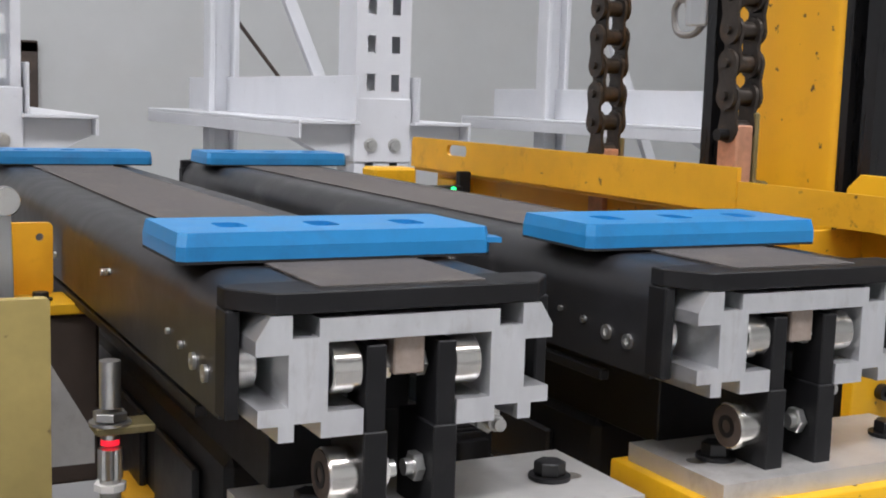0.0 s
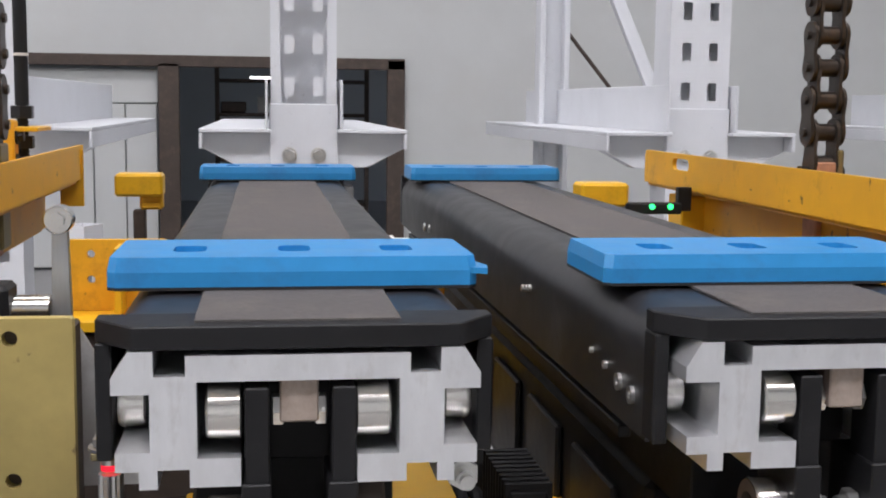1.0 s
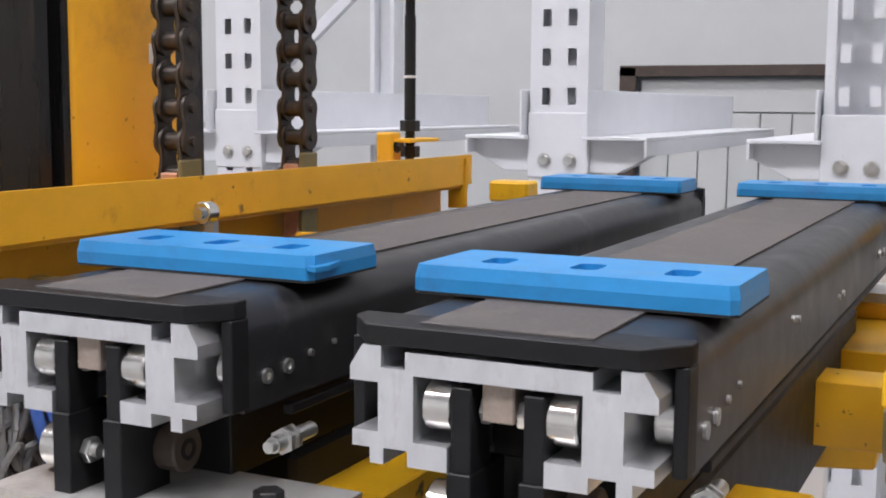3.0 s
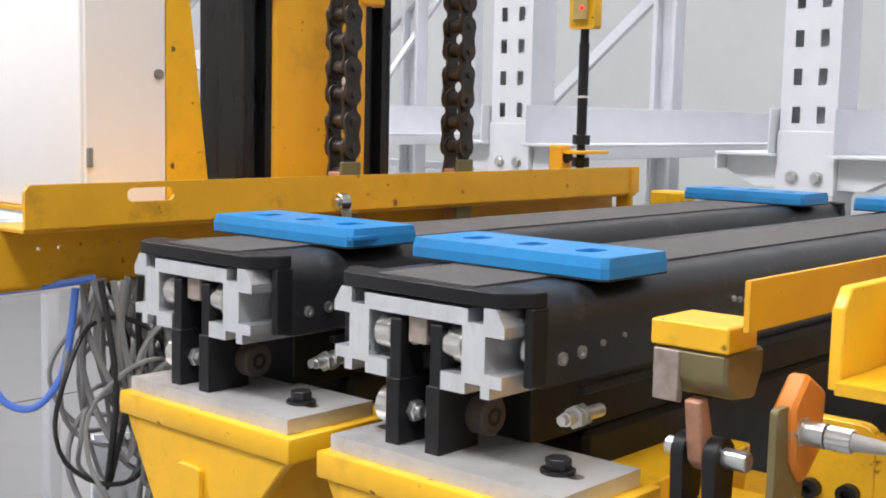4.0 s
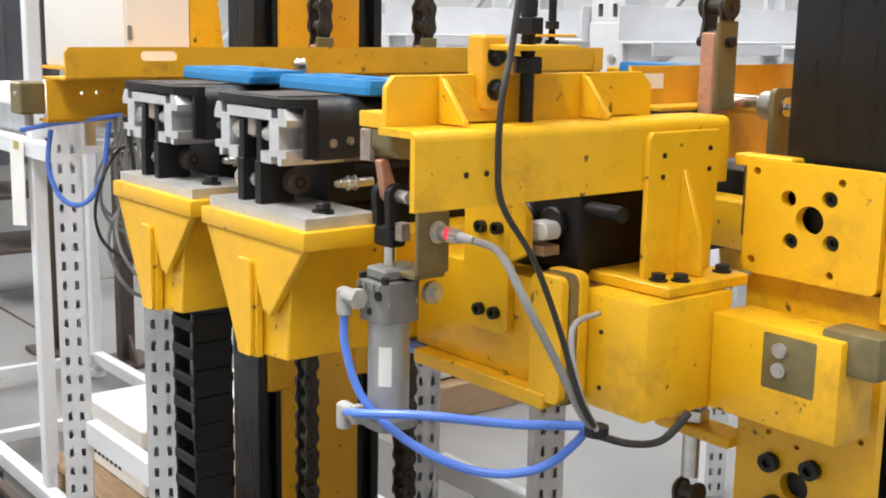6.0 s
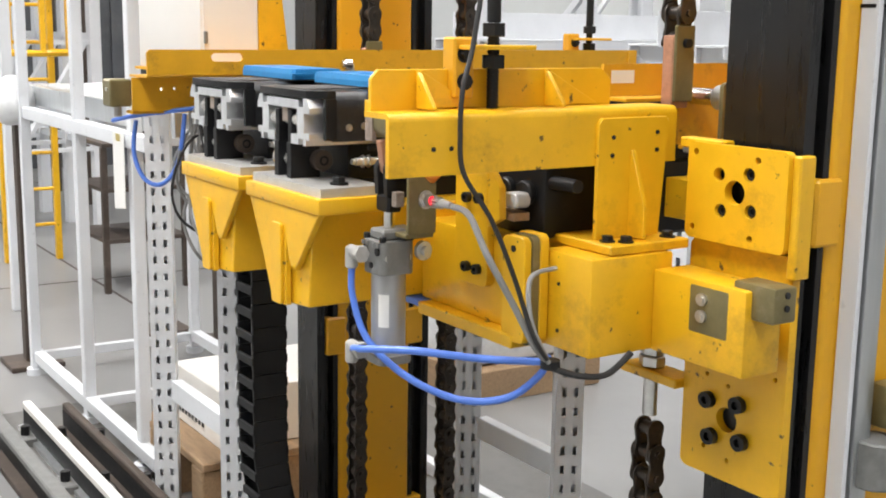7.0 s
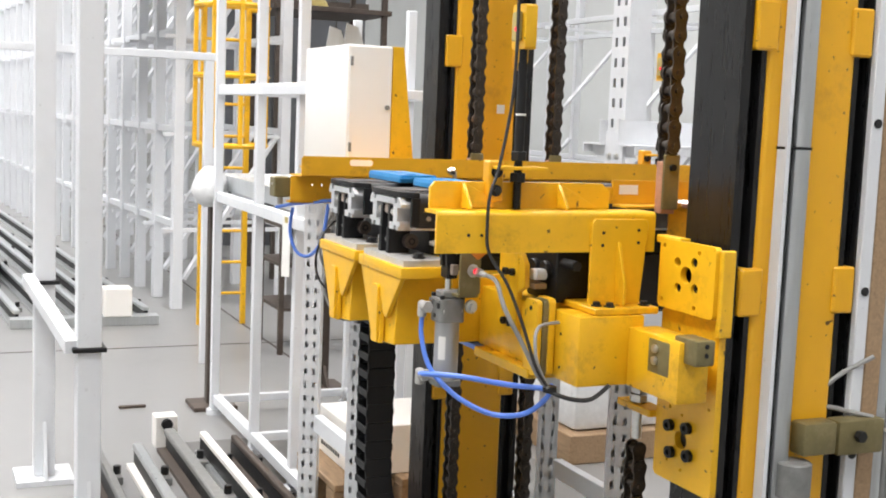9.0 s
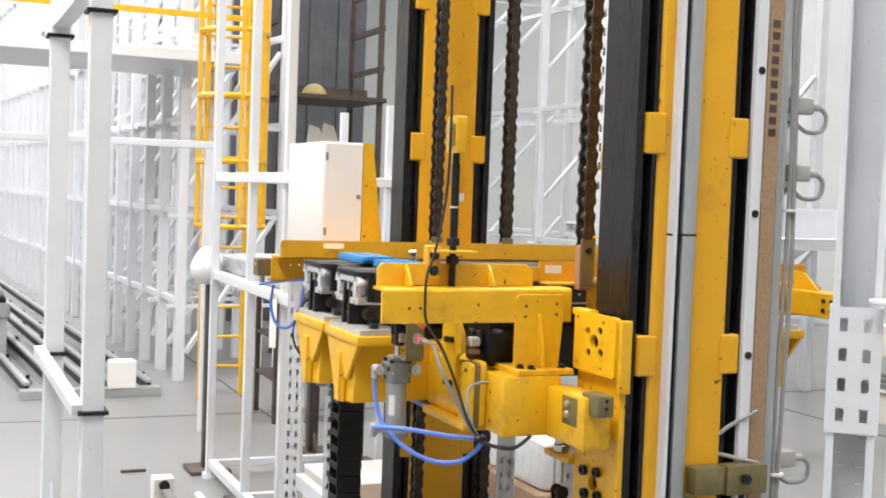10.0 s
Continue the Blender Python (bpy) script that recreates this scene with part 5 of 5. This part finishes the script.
# posts below and behind the carriage
pr = thing("support_frame", 0, 0, 0, "white perforated steel support frame behind the crane", "frame")
for px, py, top in ((-0.90, 0.235, ZF - 0.10), (-0.455, 0.245, ZF - 0.33), (-0.30, 0.81, ZF - 0.36), (0.10, 0.81, ZF - 0.36), (-0.30, 1.85, ZF - 0.12)):
    up = perforated(pr, "upright", 0, 0, 0, top, 0.062, 0.05, 0.045)
    up.matrix_basis = pose(px, py, 0, 0, 0, 62)
for x0, x1, y, z in ((-0.875, -0.480, 0.262, 0.325), (-0.275, 0.075, 0.835, 0.300)):
    part("crossbar", box(x0, x1, y - 0.015, y + 0.015, z, z + 0.055, 0.002), WHITE, pr)
part("foot_rail", box(-0.93, 0.14, 0.995, 1.03, 0.0, 0.04, 0.002), WHITE, pr)
for x in (-0.30, 0.10):
    part("tie", box(x - 0.012, x + 0.012, 0.84, 0.9945, 0.004, 0.034, 0.002), WHITE, pr)
wb_ = thing("film_roll", -1.6, 1.75, 0, "grey film-wrapped bundle on a pallet", "bundle")
part("pallet", box(-0.35, 0.35, -0.3, 0.3, 0.0, 0.12, 0.004), WOOD, wb_)
part("wrap", box(-0.3, 0.3, -0.26, 0.26, 0.1205, 0.34, 0.03, 2), WRAP, wb_)
# ---- the hall behind: tube frame, rails on the floor, far racks, ladder, portal ----
def post_at(parent, x, y, z0, z1, w, material=None, name="post"):
    return part(name, box(x - w / 2, x + w / 2, y - w / 2, y + w / 2, z0, z1, 0.003), material or WHITE, parent)


wf = thing("conveyor_frame", 0, 0, 0, "white square-tube conveyor frame standing on the floor", "frame")
FR = [(-2.42, 0.27), (-1.76, 0.28), (-1.24, 0.29), (-2.42, 0.90), (-1.76, 0.90), (-1.24, 0.90)]
for i, (x, y) in enumerate(FR):
    post_at(wf, x, y, 0.024, ZF + (2.2 if i < 3 else 0.6), 0.036)
    part("foot", cyl("z", x, y, 0.012, 0.035, 0.024, 16), WHITE, wf)
for y in (0.28, 0.90):
    for z in (0.05, ZF - 0.235, ZF + 0.235):
        part("rail", box(-2.50 if z > 0.5 and z < ZF else -2.44, -1.08, y - 0.019, y + 0.019, z, z + 0.042, 0.002), WHITE, wf)
for x, _ in FR[:3]:
    for z in (0.05, ZF - 0.235, ZF + 0.235):
        part("cross_rail", box(x - 0.015, x + 0.015, 0.30, 0.88, z, z + 0.034, 0.002), WHITE, wf)
cr = thing("roller_conveyor", -1.85, 0.59, ZF - 0.192, "grey steel roller conveyor on the white frame", "conveyor")
for s in (-0.27, 0.24):
    part("side_rail", box(-0.85, 0.85, s, s + 0.03, 0.0, 0.07, 0.002), GALV, cr)
for i in range(14):
    part("roller", cyl("y", -0.80 + i * 0.12, 0.0, 0.05, 0.020, 0.48, 12), GALV, cr)
pl = thing("wrapped_parcel", -2.50, 0.25, ZF - 0.175, "white plastic-wrapped bundle on the rail's end", "parcel")
wb = bmesh.new()
bmesh.ops.create_icosphere(wb, subdivisions=3, radius=0.10)
for v in wb.verts:
    v.co *= 1 + 0.25 * noise.noise(v.co * 9)
    v.co.z *= 1.15
    v.co *= 0.8
part("wrap", wb, WRAP, pl)
for i, (x, y) in enumerate(((-2.56, 0.29), (-2.80, 0.90), (-2.50, 1.05))):
    dp = thing("dark_post", x, y, 0, "dark brown steel post with foot plate", "post", "dark posts")
    part("post", box(-0.028, 0.028, -0.028, 0.028, 0.02, ZF - 0.205, 0.004), DARKST, dp)
    part("foot", box(-0.1, 0.1, -0.1, 0.1, 0, 0.02, 0.003), DARKST, dp)
    part("web", prism([(0.04, 0.02), (0.12, 0.02), (0.04, 0.12)], "y", -0.006, 0.006), DARKST, dp)
pp = thing("paper_sheet", -1.28, 0.255, ZF - 0.42, "white paper sheet taped to the frame's rail", "paper")
sheet = prism([(-0.052, 0.0), (0.046, 0.012), (0.050, 0.222), (-0.050, 0.226)], "y", -0.0008, 0.0008)
part("sheet", sheet, STICKER, pp)
part("tape", box(-0.02, 0.018, -0.0016, -0.0009, 0.20, 0.221), CREAM, pp)
oc = thing("steel_offcut", -2.62, -0.06, 0, "short dark steel offcut lying on the floor", "offcut")
part("bar", box(-0.012, 0.012, -0.06, 0.06, 0.0, 0.012, 0.002), DARKST, oc)
st1 = thing("step_stool", -3.85, 1.12, 0, "dark steel step stool on the floor", "stool")
for x in (-0.22, 0.22):
    for y in (-0.2, 0.2):
        post_at(st1, x, y, 0, 0.72, 0.03, DARKST, "leg")
for z in (0.25, 0.5, 0.72):
    part("tread", box(-0.24, 0.24, -0.21, 0.21, z, z + 0.02, 0.002), DARKST, st1)
cb_ = thing("control_box", -1.02, 0.54, 0.16, "white vented control box on a wooden pallet", "control box")
part("case", box(-0.20, 0.16, -0.16, 0.30, 0.0, 0.17, 0.004), CAB, cb_)
for i in range(8):
    for j in range(3):
        part("vent", box(-0.17 + i * 0.026, -0.155 + i * 0.026, -0.1615, -0.1595, 0.03 + j * 0.03, 0.045 + j * 0.03), HOLE_SHADE, cb_)
pt = thing("pallet", -1.02, 0.54, 0, "worn wooden pallet under the control box", "pallet")
for i in range(5):
    part("board", box(-0.28, 0.22, -0.24 + i * 0.12, -0.15 + i * 0.12, 0.135, 0.158, 0.003), WOOD, pt)
for i in range(3):
    for j in range(3):
        part("block", box(-0.27 + i * 0.20, -0.19 + i * 0.20, -0.24 + j * 0.24, -0.15 + j * 0.24, 0.0, 0.134, 0.004), WOOD, pt)


def floor_rail(x0, x1, y, label, n=8, w=0.07, base=None, head=None):
    r = thing("floor_rail", (x0 + x1) / 2, y, 0, label, "rail", "floor rails")
    h = (x1 - x0) / 2
    part("base", box(-h, h, -w * 0.8, w * 0.8, 0.0, 0.018, 0.002), base or GALV, r)
    part("web", box(-h, h, -0.012, 0.012, 0.018, 0.07), STEELB, r)
    part("head", box(-h, h, -w * 0.35, w * 0.35, 0.07, 0.095, 0.004), head or GALV, r)
    for i in range(n):
        x = -h + (i + 0.5) * 2 * h / n
        cl = part("clip", box(x - 0.05, x + 0.05, w * 0.9, w * 1.7, 0.0, 0.03, 0.004), GREYCAST, r)
        part("bolt", cyl("z", x, w * 1.3, 0.045, 0.014, 0.03, 6), BLKBOLT, cl)
    return r


for x0, y, w, bs, hd, lb in ((-1.72, 0.19, 0.035, DARKST, DARKST, "dark steel floor rail with clamps, laid along the aisle"), (-1.80, 0.085, 0.04, GALV, CAB, "pale floor rail with a dark web, laid along the aisle"),
                             (-1.88, -0.035, 0.06, DARKST, GREYCAST, "grey steel floor rail ending at a round buffer"), (-1.70, -0.19, 0.05, CAB, GALV, "galvanised floor rail on white sleepers, laid along the aisle"),
                             (-1.76, -0.34, 0.04, DARKST, GREYCAST, "grey steel floor rail with clamps, laid along the aisle")):
    floor_rail(x0, 2.2, y, lb, 9, w, bs, hd)
# floor patch in a darker, mottled grey than the hall floor
tagged(part("floor_bay", box(-1.98, 2.4, -0.06, 1.35, -0.002, 0.003), BAYM), "darker mottled concrete bay under the crane", "floor", kind="structure")
stp = thing("rail_stop", -1.97, -0.035, 0, "pale rail end stop with a dark round buffer", "stop")
part("block", box(-0.04, 0.04, -0.045, 0.045, 0.0, 0.13, 0.004), CAB, stp)
part("buffer", cyl("x", 0.05, 0.0, 0.10, 0.022, 0.025, 18), RUBBER, stp)
# far tracks into the rack aisle
for y in (-0.62, -0.42, -0.22, -0.08, 0.16):
    r_ = floor_rail(-22, -5.05, y, "long floor rail running into the rack aisle", 16, 0.06)
    r_.matrix_basis = pose(-4.80, y + 0.22, 0, 0, 0, 3.8) @ pose(-8.5, 0, 0)
fs = thing("rail_stop", -4.75, 0.10, 0, "white end box across the far rails", "stop")
part("beam", box(-0.05, 0.05, -0.55, 0.34, 0.0, 0.06, 0.004), GALV, fs)
part("box", box(-0.07, 0.07, 0.0, 0.17, 0.0601, 0.24, 0.006), CAB, fs)


def far_rack(x0, y, n, dx, depth, h, label, levels):
    r = thing("storage_rack", x0, y, 0, label, "rack", "far storage racks")
    for i in range(n):
        x = -i * dx
        for dy in (0, depth):
            part("upright", box(x - 0.035, x + 0.035, dy - 0.035, dy + 0.035, 0, h, 0.003), WHITE, r)
        for k in range(int(h / 1.2)):
            z = 0.2 + k * 1.2
            part("brace", tube([(x, 0.05, z), (x, depth - 0.05, z + 1.0)], 0.022, 5, 1), WHITE, r)
    for z in levels:
        for dy in (0, depth):
            part("beam", box(-(n - 1) * dx, 0, dy - 0.02, dy + 0.02, z, z + 0.045, 0.002), WHITE, r)
        for i in range(n):
            part("arm", box(-i * dx - 0.02, -i * dx + 0.02, -0.10, depth, z - 0.025, z - 0.0005), WHITE, r)
    return r


fr = far_rack(0, 0, 24, 0.52, 0.75, 6.0, "tall white storage rack running away down the aisle", (0.55, 1.2, 1.85, 2.5, 3.15, 3.8, 4.45, 5.1))
fr.matrix_basis = pose(-5.3, 0.66, 0, 0, 0, 3.8)
fr2 = far_rack(0, 0, 14, 0.8, 0.9, 6.0, "tall white storage rack across the aisle", (0.5, 1.3, 2.1, 2.9, 3.7))
fr2.matrix_basis = pose(-7.5, -2.6, 0, 0, 0, 3.8)
far_rack(-4.0, 4.2, 5, 1.3, 1.0, 5.0, "white storage rack behind the crane", (1.0, 2.2, 3.4))
ve = thing("transfer_cart", -7.2, -0.75, 0, "grey transfer cart with rollers on the far track", "cart")
part("frame", box(-0.6, 0.5, -0.35, 0.35, 0.30, 0.42, 0.01), GALV, ve)
part("deck", box(-0.55, 0.45, -0.32, 0.32, 0.4201, 0.46, 0.005), STEELB, ve)
for i in range(7):
    part("roller", cyl("y", -0.48 + i * 0.15, 0, 0.49, 0.03, 0.6, 10), GALV, ve)
for x in (-0.5, 0.4):
    for y in (-0.3, 0.3):
        part("leg", box(x - 0.03, x + 0.03, y - 0.03, y + 0.03, 0.0, 0.2995), WHITE, ve)
# yellow caged ladder
ld = thing("caged_ladder", -4.65, 0.82, 0, "yellow caged steel ladder", "ladder")
for s in (-0.14, 0.14):
    part("stile", box(-0.02, 0.02, s - 0.016, s + 0.016, 0, 6.2, 0.003), YEL, ld)
for i in range(28):
    part("rung", cyl("y", 0, 0, 0.2 + i * 0.2, 0.010, 0.28, 8), YEL, ld)
for i in range(7):
    z = 1.15 + i * 0.42
    hoop = [(0.0, -0.15, z), (0.15, -0.22, z), (0.33, -0.15, z), (0.40, 0.0, z), (0.33, 0.15, z), (0.15, 0.22, z), (0.0, 0.15, z)]
    part("hoop", tube(hoop, 0.018, 6, 3), YEL, ld)
for x, y in ((0.15, -0.22), (0.33, -0.15), (0.40, 0.0), (0.33, 0.15), (0.15, 0.22)):
    part("cage_bar", box(x - 0.015, x + 0.015, y - 0.012, y + 0.012, 1.15, 5.0), YEL, ld)
# gantry with railing over the aisle
ga = thing("gantry_platform", -5.7, -0.55, 0, "white gantry platform with yellow railing", "platform")
part("deck", box(-0.6, 0.7, -3.0, 1.62, 2.26, 2.34, 0.004), WHITE, ga)
for z in (2.56, 2.78):
    part("railing", box(0.66, 0.69, -3.0, 1.6, z, z + 0.04, 0.003), YEL, ga)
for y in (-3.0, -1.8, -0.6, 0.5, 1.55):
    part("railing_post", box(0.66, 0.69, y, y + 0.04, 2.34, 2.82, 0.003), YEL, ga)
for y in (-3.0, 1.5):
    part("column", box(-0.05, 0.05, y - 0.05, y + 0.05, 0, 2.26, 0.004), WHITE, ga)
# white portal posts nearer by
pw = thing("portal_frame", 0, 0, 0, "white square-tube portal frame with cross bar", "frame")
PP = ((-0.90, -0.475, -0.575, 0.78), (-1.65, -0.535, -0.475, 0.77))
for x, y, za, zb in PP:
    post_at(pw, x, y, 0.02, 3.4, 0.072)
    part("base", prism([(x - 0.10, y - 0.10), (x + 0.10, y - 0.10), (x + 0.10, y + 0.10), (x - 0.10, y + 0.10)], "z", 0.0, 0.02), WHITE, pw)
    part("foot_rib", prism([(x - 0.10, 0.02), (x + 0.10, 0.02), (x + 0.037, 0.22), (x - 0.037, 0.22)], "y", y - 0.006, y + 0.006), WHITE, pw)
    for z in (za, zb):
        part("clamp", box(x - 0.05, x + 0.05, y - 0.05, y + 0.05, ZF + z, ZF + z + 0.014, 0.002), STEELB, pw)
part("cross_bar", tube([(-0.88, -0.525, ZF - 0.56), (-1.66, -0.59, ZF - 0.46)], 0.028, 4, 1), WHITE, pw)
part("top_beam", tube([(-0.88, -0.475, ZF + 0.92), (-1.80, -0.55, ZF + 0.82)], 0.045, 4, 1), WHITE, pw)
tr = thing("overhead_rail", -3.5, -1.7, 0, "white overhead tube rail between posts", "rail")
part("rail", box(-0.025, 0.025, -2.5, 2.2, ZF + 0.42, ZF + 0.46, 0.003), WHITE, tr)
for y in (-2.4, 2.16):
    part("post", box(-0.024, 0.024, y - 0.024, y + 0.024, 0, ZF + 0.4195, 0.003), WHITE, tr)
# scaffold platform against the dark end
sc = thing("work_platform", -7.0, 2.15, 0, "dark steel work platform with rails by the end wall", "platform")
for x in (-0.4, 0.4):
    for y in (-0.45, 0.45):
        post_at(sc, x, y, 0, 3.2, 0.045, DARKST)
for z in (2.45, 2.8, 3.15):
    part("bar", box(-0.42, 0.42, -0.48, -0.45, z, z + 0.05), DARKST, sc)
    part("bar", box(-0.42, 0.42, 0.45, 0.48, z, z + 0.05), DARKST, sc)
part("deck", box(-0.45, 0.45, -0.5, 0.5, 2.18, 2.22, 0.003), DARKST, sc)
scn = thing("corrugated_screen", -9.0, 3.75, 0, "dark corrugated steel screen wall behind the platform", "screen")
for i in range(9):
    part("sheet", box(0.0, 0.02 + 0.03 * (i % 2), -1.9 + i * 0.16, -1.9 + i * 0.16 + 0.158, 0.0, 6.5, 0.003), DARKWALL, scn)
for z in (2.4, 4.0):
    part("girt", box(0.051, 0.11, -1.9, -0.46, z, z + 0.08), DARKST, scn)
hl = thing("safety_helmet", -6.85, 2.08, 2.22, "pale yellow safety helmet lying on the platform", "helmet")
hb = bmesh.new()
bmesh.ops.create_uvsphere(hb, u_segments=20, v_segments=10, radius=0.11)
bmesh.ops.delete(hb, geom=[v for v in hb.verts if v.co.z < -0.01], context="VERTS")
for v in hb.verts:
    v.co.x *= 1.15
part("shell", hb, CREAM, hl)
part("brim", cyl("z", 0, 0, 0.006, 0.14, 0.012, 24), CREAM, hl)
# right of the near mast: rack upright and grey conveyor behind, limit switches with cables
rr = thing("rack_upright", 0, 0, 0, "white perforated rack upright with sleeve and arms", "rack upright")
up = perforated(rr, "upright", 0, 0, 0, 3.6, 0.095, 0.07, 0.062)
up.matrix_basis = pose(1.39, 0.75, 0, 0, 0, 48)
up = perforated(rr, "sleeve", 0, -0.006, ZF - 0.24, ZF + 0.02, 0.105, 0.08, 0.062)
up.matrix_basis = pose(1.39, 0.75, 0, 0, 0, 48)
part("arm", box(1.43, 1.70, 0.74, 0.84, ZF + 0.03, ZF + 0.042, 0.003), WHITE, rr)
part("low_rail", box(1.44, 1.9, 0.80, 0.85, ZF - 0.36, ZF - 0.28, 0.003), WHITE, rr)
fa = thing("far_carriage_arm", 0, 0, ZF, "yellow carriage arm beyond the mast with four bolts", "carriage arm")
part("angle", prism([(0.70, -0.065), (0.93, -0.065), (0.93, 0.0), (0.70, 0.0)], "y", 1.12, 1.18, 0.002), YEL, fa)
part("gusset", prism([(0.70, 0.001), (0.82, 0.001), (0.76, 0.045), (0.70, 0.05)], "y", 1.14, 1.146), YEL, fa)
part("stay", box(0.66, 0.72, 1.12, 1.18, -0.06, -0.005, 0.002), YEL, fa)
for u in (0.865, 0.895):
    for z in (-0.045, -0.02):
        part("bolt", cyl("y", u, 1.119, z, 0.006, 0.006, 8), BLKBOLT, fa)
bk = thing("far_conveyor", 0.55, 1.75, 0, "pale grey steel conveyor frame behind the mast", "conveyor")
for z in (ZF - 0.24, ZF - 0.45):
    part("side_panel", box(-0.35, 0.75, 0.0, 0.03, z, z + 0.10, 0.003), CAB, bk)
for k in range(3):
    part("track", box(-0.35, 0.75, -0.02, 0.0, ZF - 0.30 - k * 0.018, ZF - 0.29 - k * 0.018), GREYCAST, bk)
for x in (-0.3, 0.7):
    part("leg", box(x, x + 0.05, 0.03, 0.08, 0, ZF - 0.14, 0.003), CAB, bk)
for k, z in enumerate((0.46, 0.30, -0.39)):
    ls = thing("limit_switch", 0.97, 0.895, ZF + z, "grey limit switch with a looped cable", "switch", "limit switches")
    part("plate", box(-0.02, 0.0, -0.03, 0.02, -0.05, 0.05, 0.002), GALV, ls)
    part("body", box(0.0, 0.03, -0.01, 0.05, -0.02, 0.02, 0.005, 2), GREYPL, ls)
    part("gland", cyl("y", 0.015, 0.062, 0.0, 0.010, 0.025, 12), GREYPL, ls)
    part("cable", tube([(0.015, 0.075, 0.0), (0.018, 0.095, -0.02), (0.018, 0.085, -0.055), (0.015, 0.04, -0.06), (0.012, -0.005, -0.04), (0.012, -0.03, -0.09), (0.01, -0.035, -0.16)], 0.0055, 7), CABLEG, ls)
ws = thing("guide_shoe", 1.02, 0.69, ZF - 0.41, "olive steel guide shoe clamped round the mast", "guide shoe")
part("jaw", box(-0.0, 0.045, -0.08, 0.0, -0.035, 0.03, 0.006, 2), OLIVE, ws)
part("jaw", box(0.0, 0.045, 0.005, 0.12, -0.04, 0.03, 0.006, 2), OLIVE, ws)
part("roller", cyl("z", 0.03, -0.09, -0.08, 0.035, 0.07, 20, None, 0.003), GREYCAST, ws)
part("bolt", cyl("x", 0.055, 0.05, 0.0, 0.012, 0.012, 6), BLKBOLT, ws)
part("cable", tube([(0.02, 0.10, 0.15), (0.0, 0.03, 0.11), (-0.01, -0.02, 0.06), (0.0, 0.03, 0.045), (0.03, 0.10, 0.03)], 0.005, 7), CABLEG, ws)


# ---- bring each thing's origin down to its base ----
def rebase(ob):
    lo = Vector((1e9, 1e9, 1e9))
    hi = -lo
    kids = [c for c in ob.children_recursive if c.type == "MESH"]
    if not kids or ob.type != "EMPTY":
        return
    for c in kids:
        chain, o = [], c
        while o is not ob:
            chain.append(o)
            o = o.parent
        m = Matrix.Identity(4)
        for o in chain[::-1]:
            m = m @ o.matrix_parent_inverse @ o.matrix_basis
        for k in c.bound_box:
            p = m @ Vector(k)
            lo = Vector(map(min, lo, p))
            hi = Vector(map(max, hi, p))
    d = Vector(((lo.x + hi.x) / 2, (lo.y + hi.y) / 2, lo.z))
    for c in ob.children:
        c.location = c.location - d
    ob.matrix_basis = ob.matrix_basis @ Matrix.Translation(d)


for top in [o for o in scene.objects if o.parent is None and o.type == "EMPTY"]:
    rebase(top)
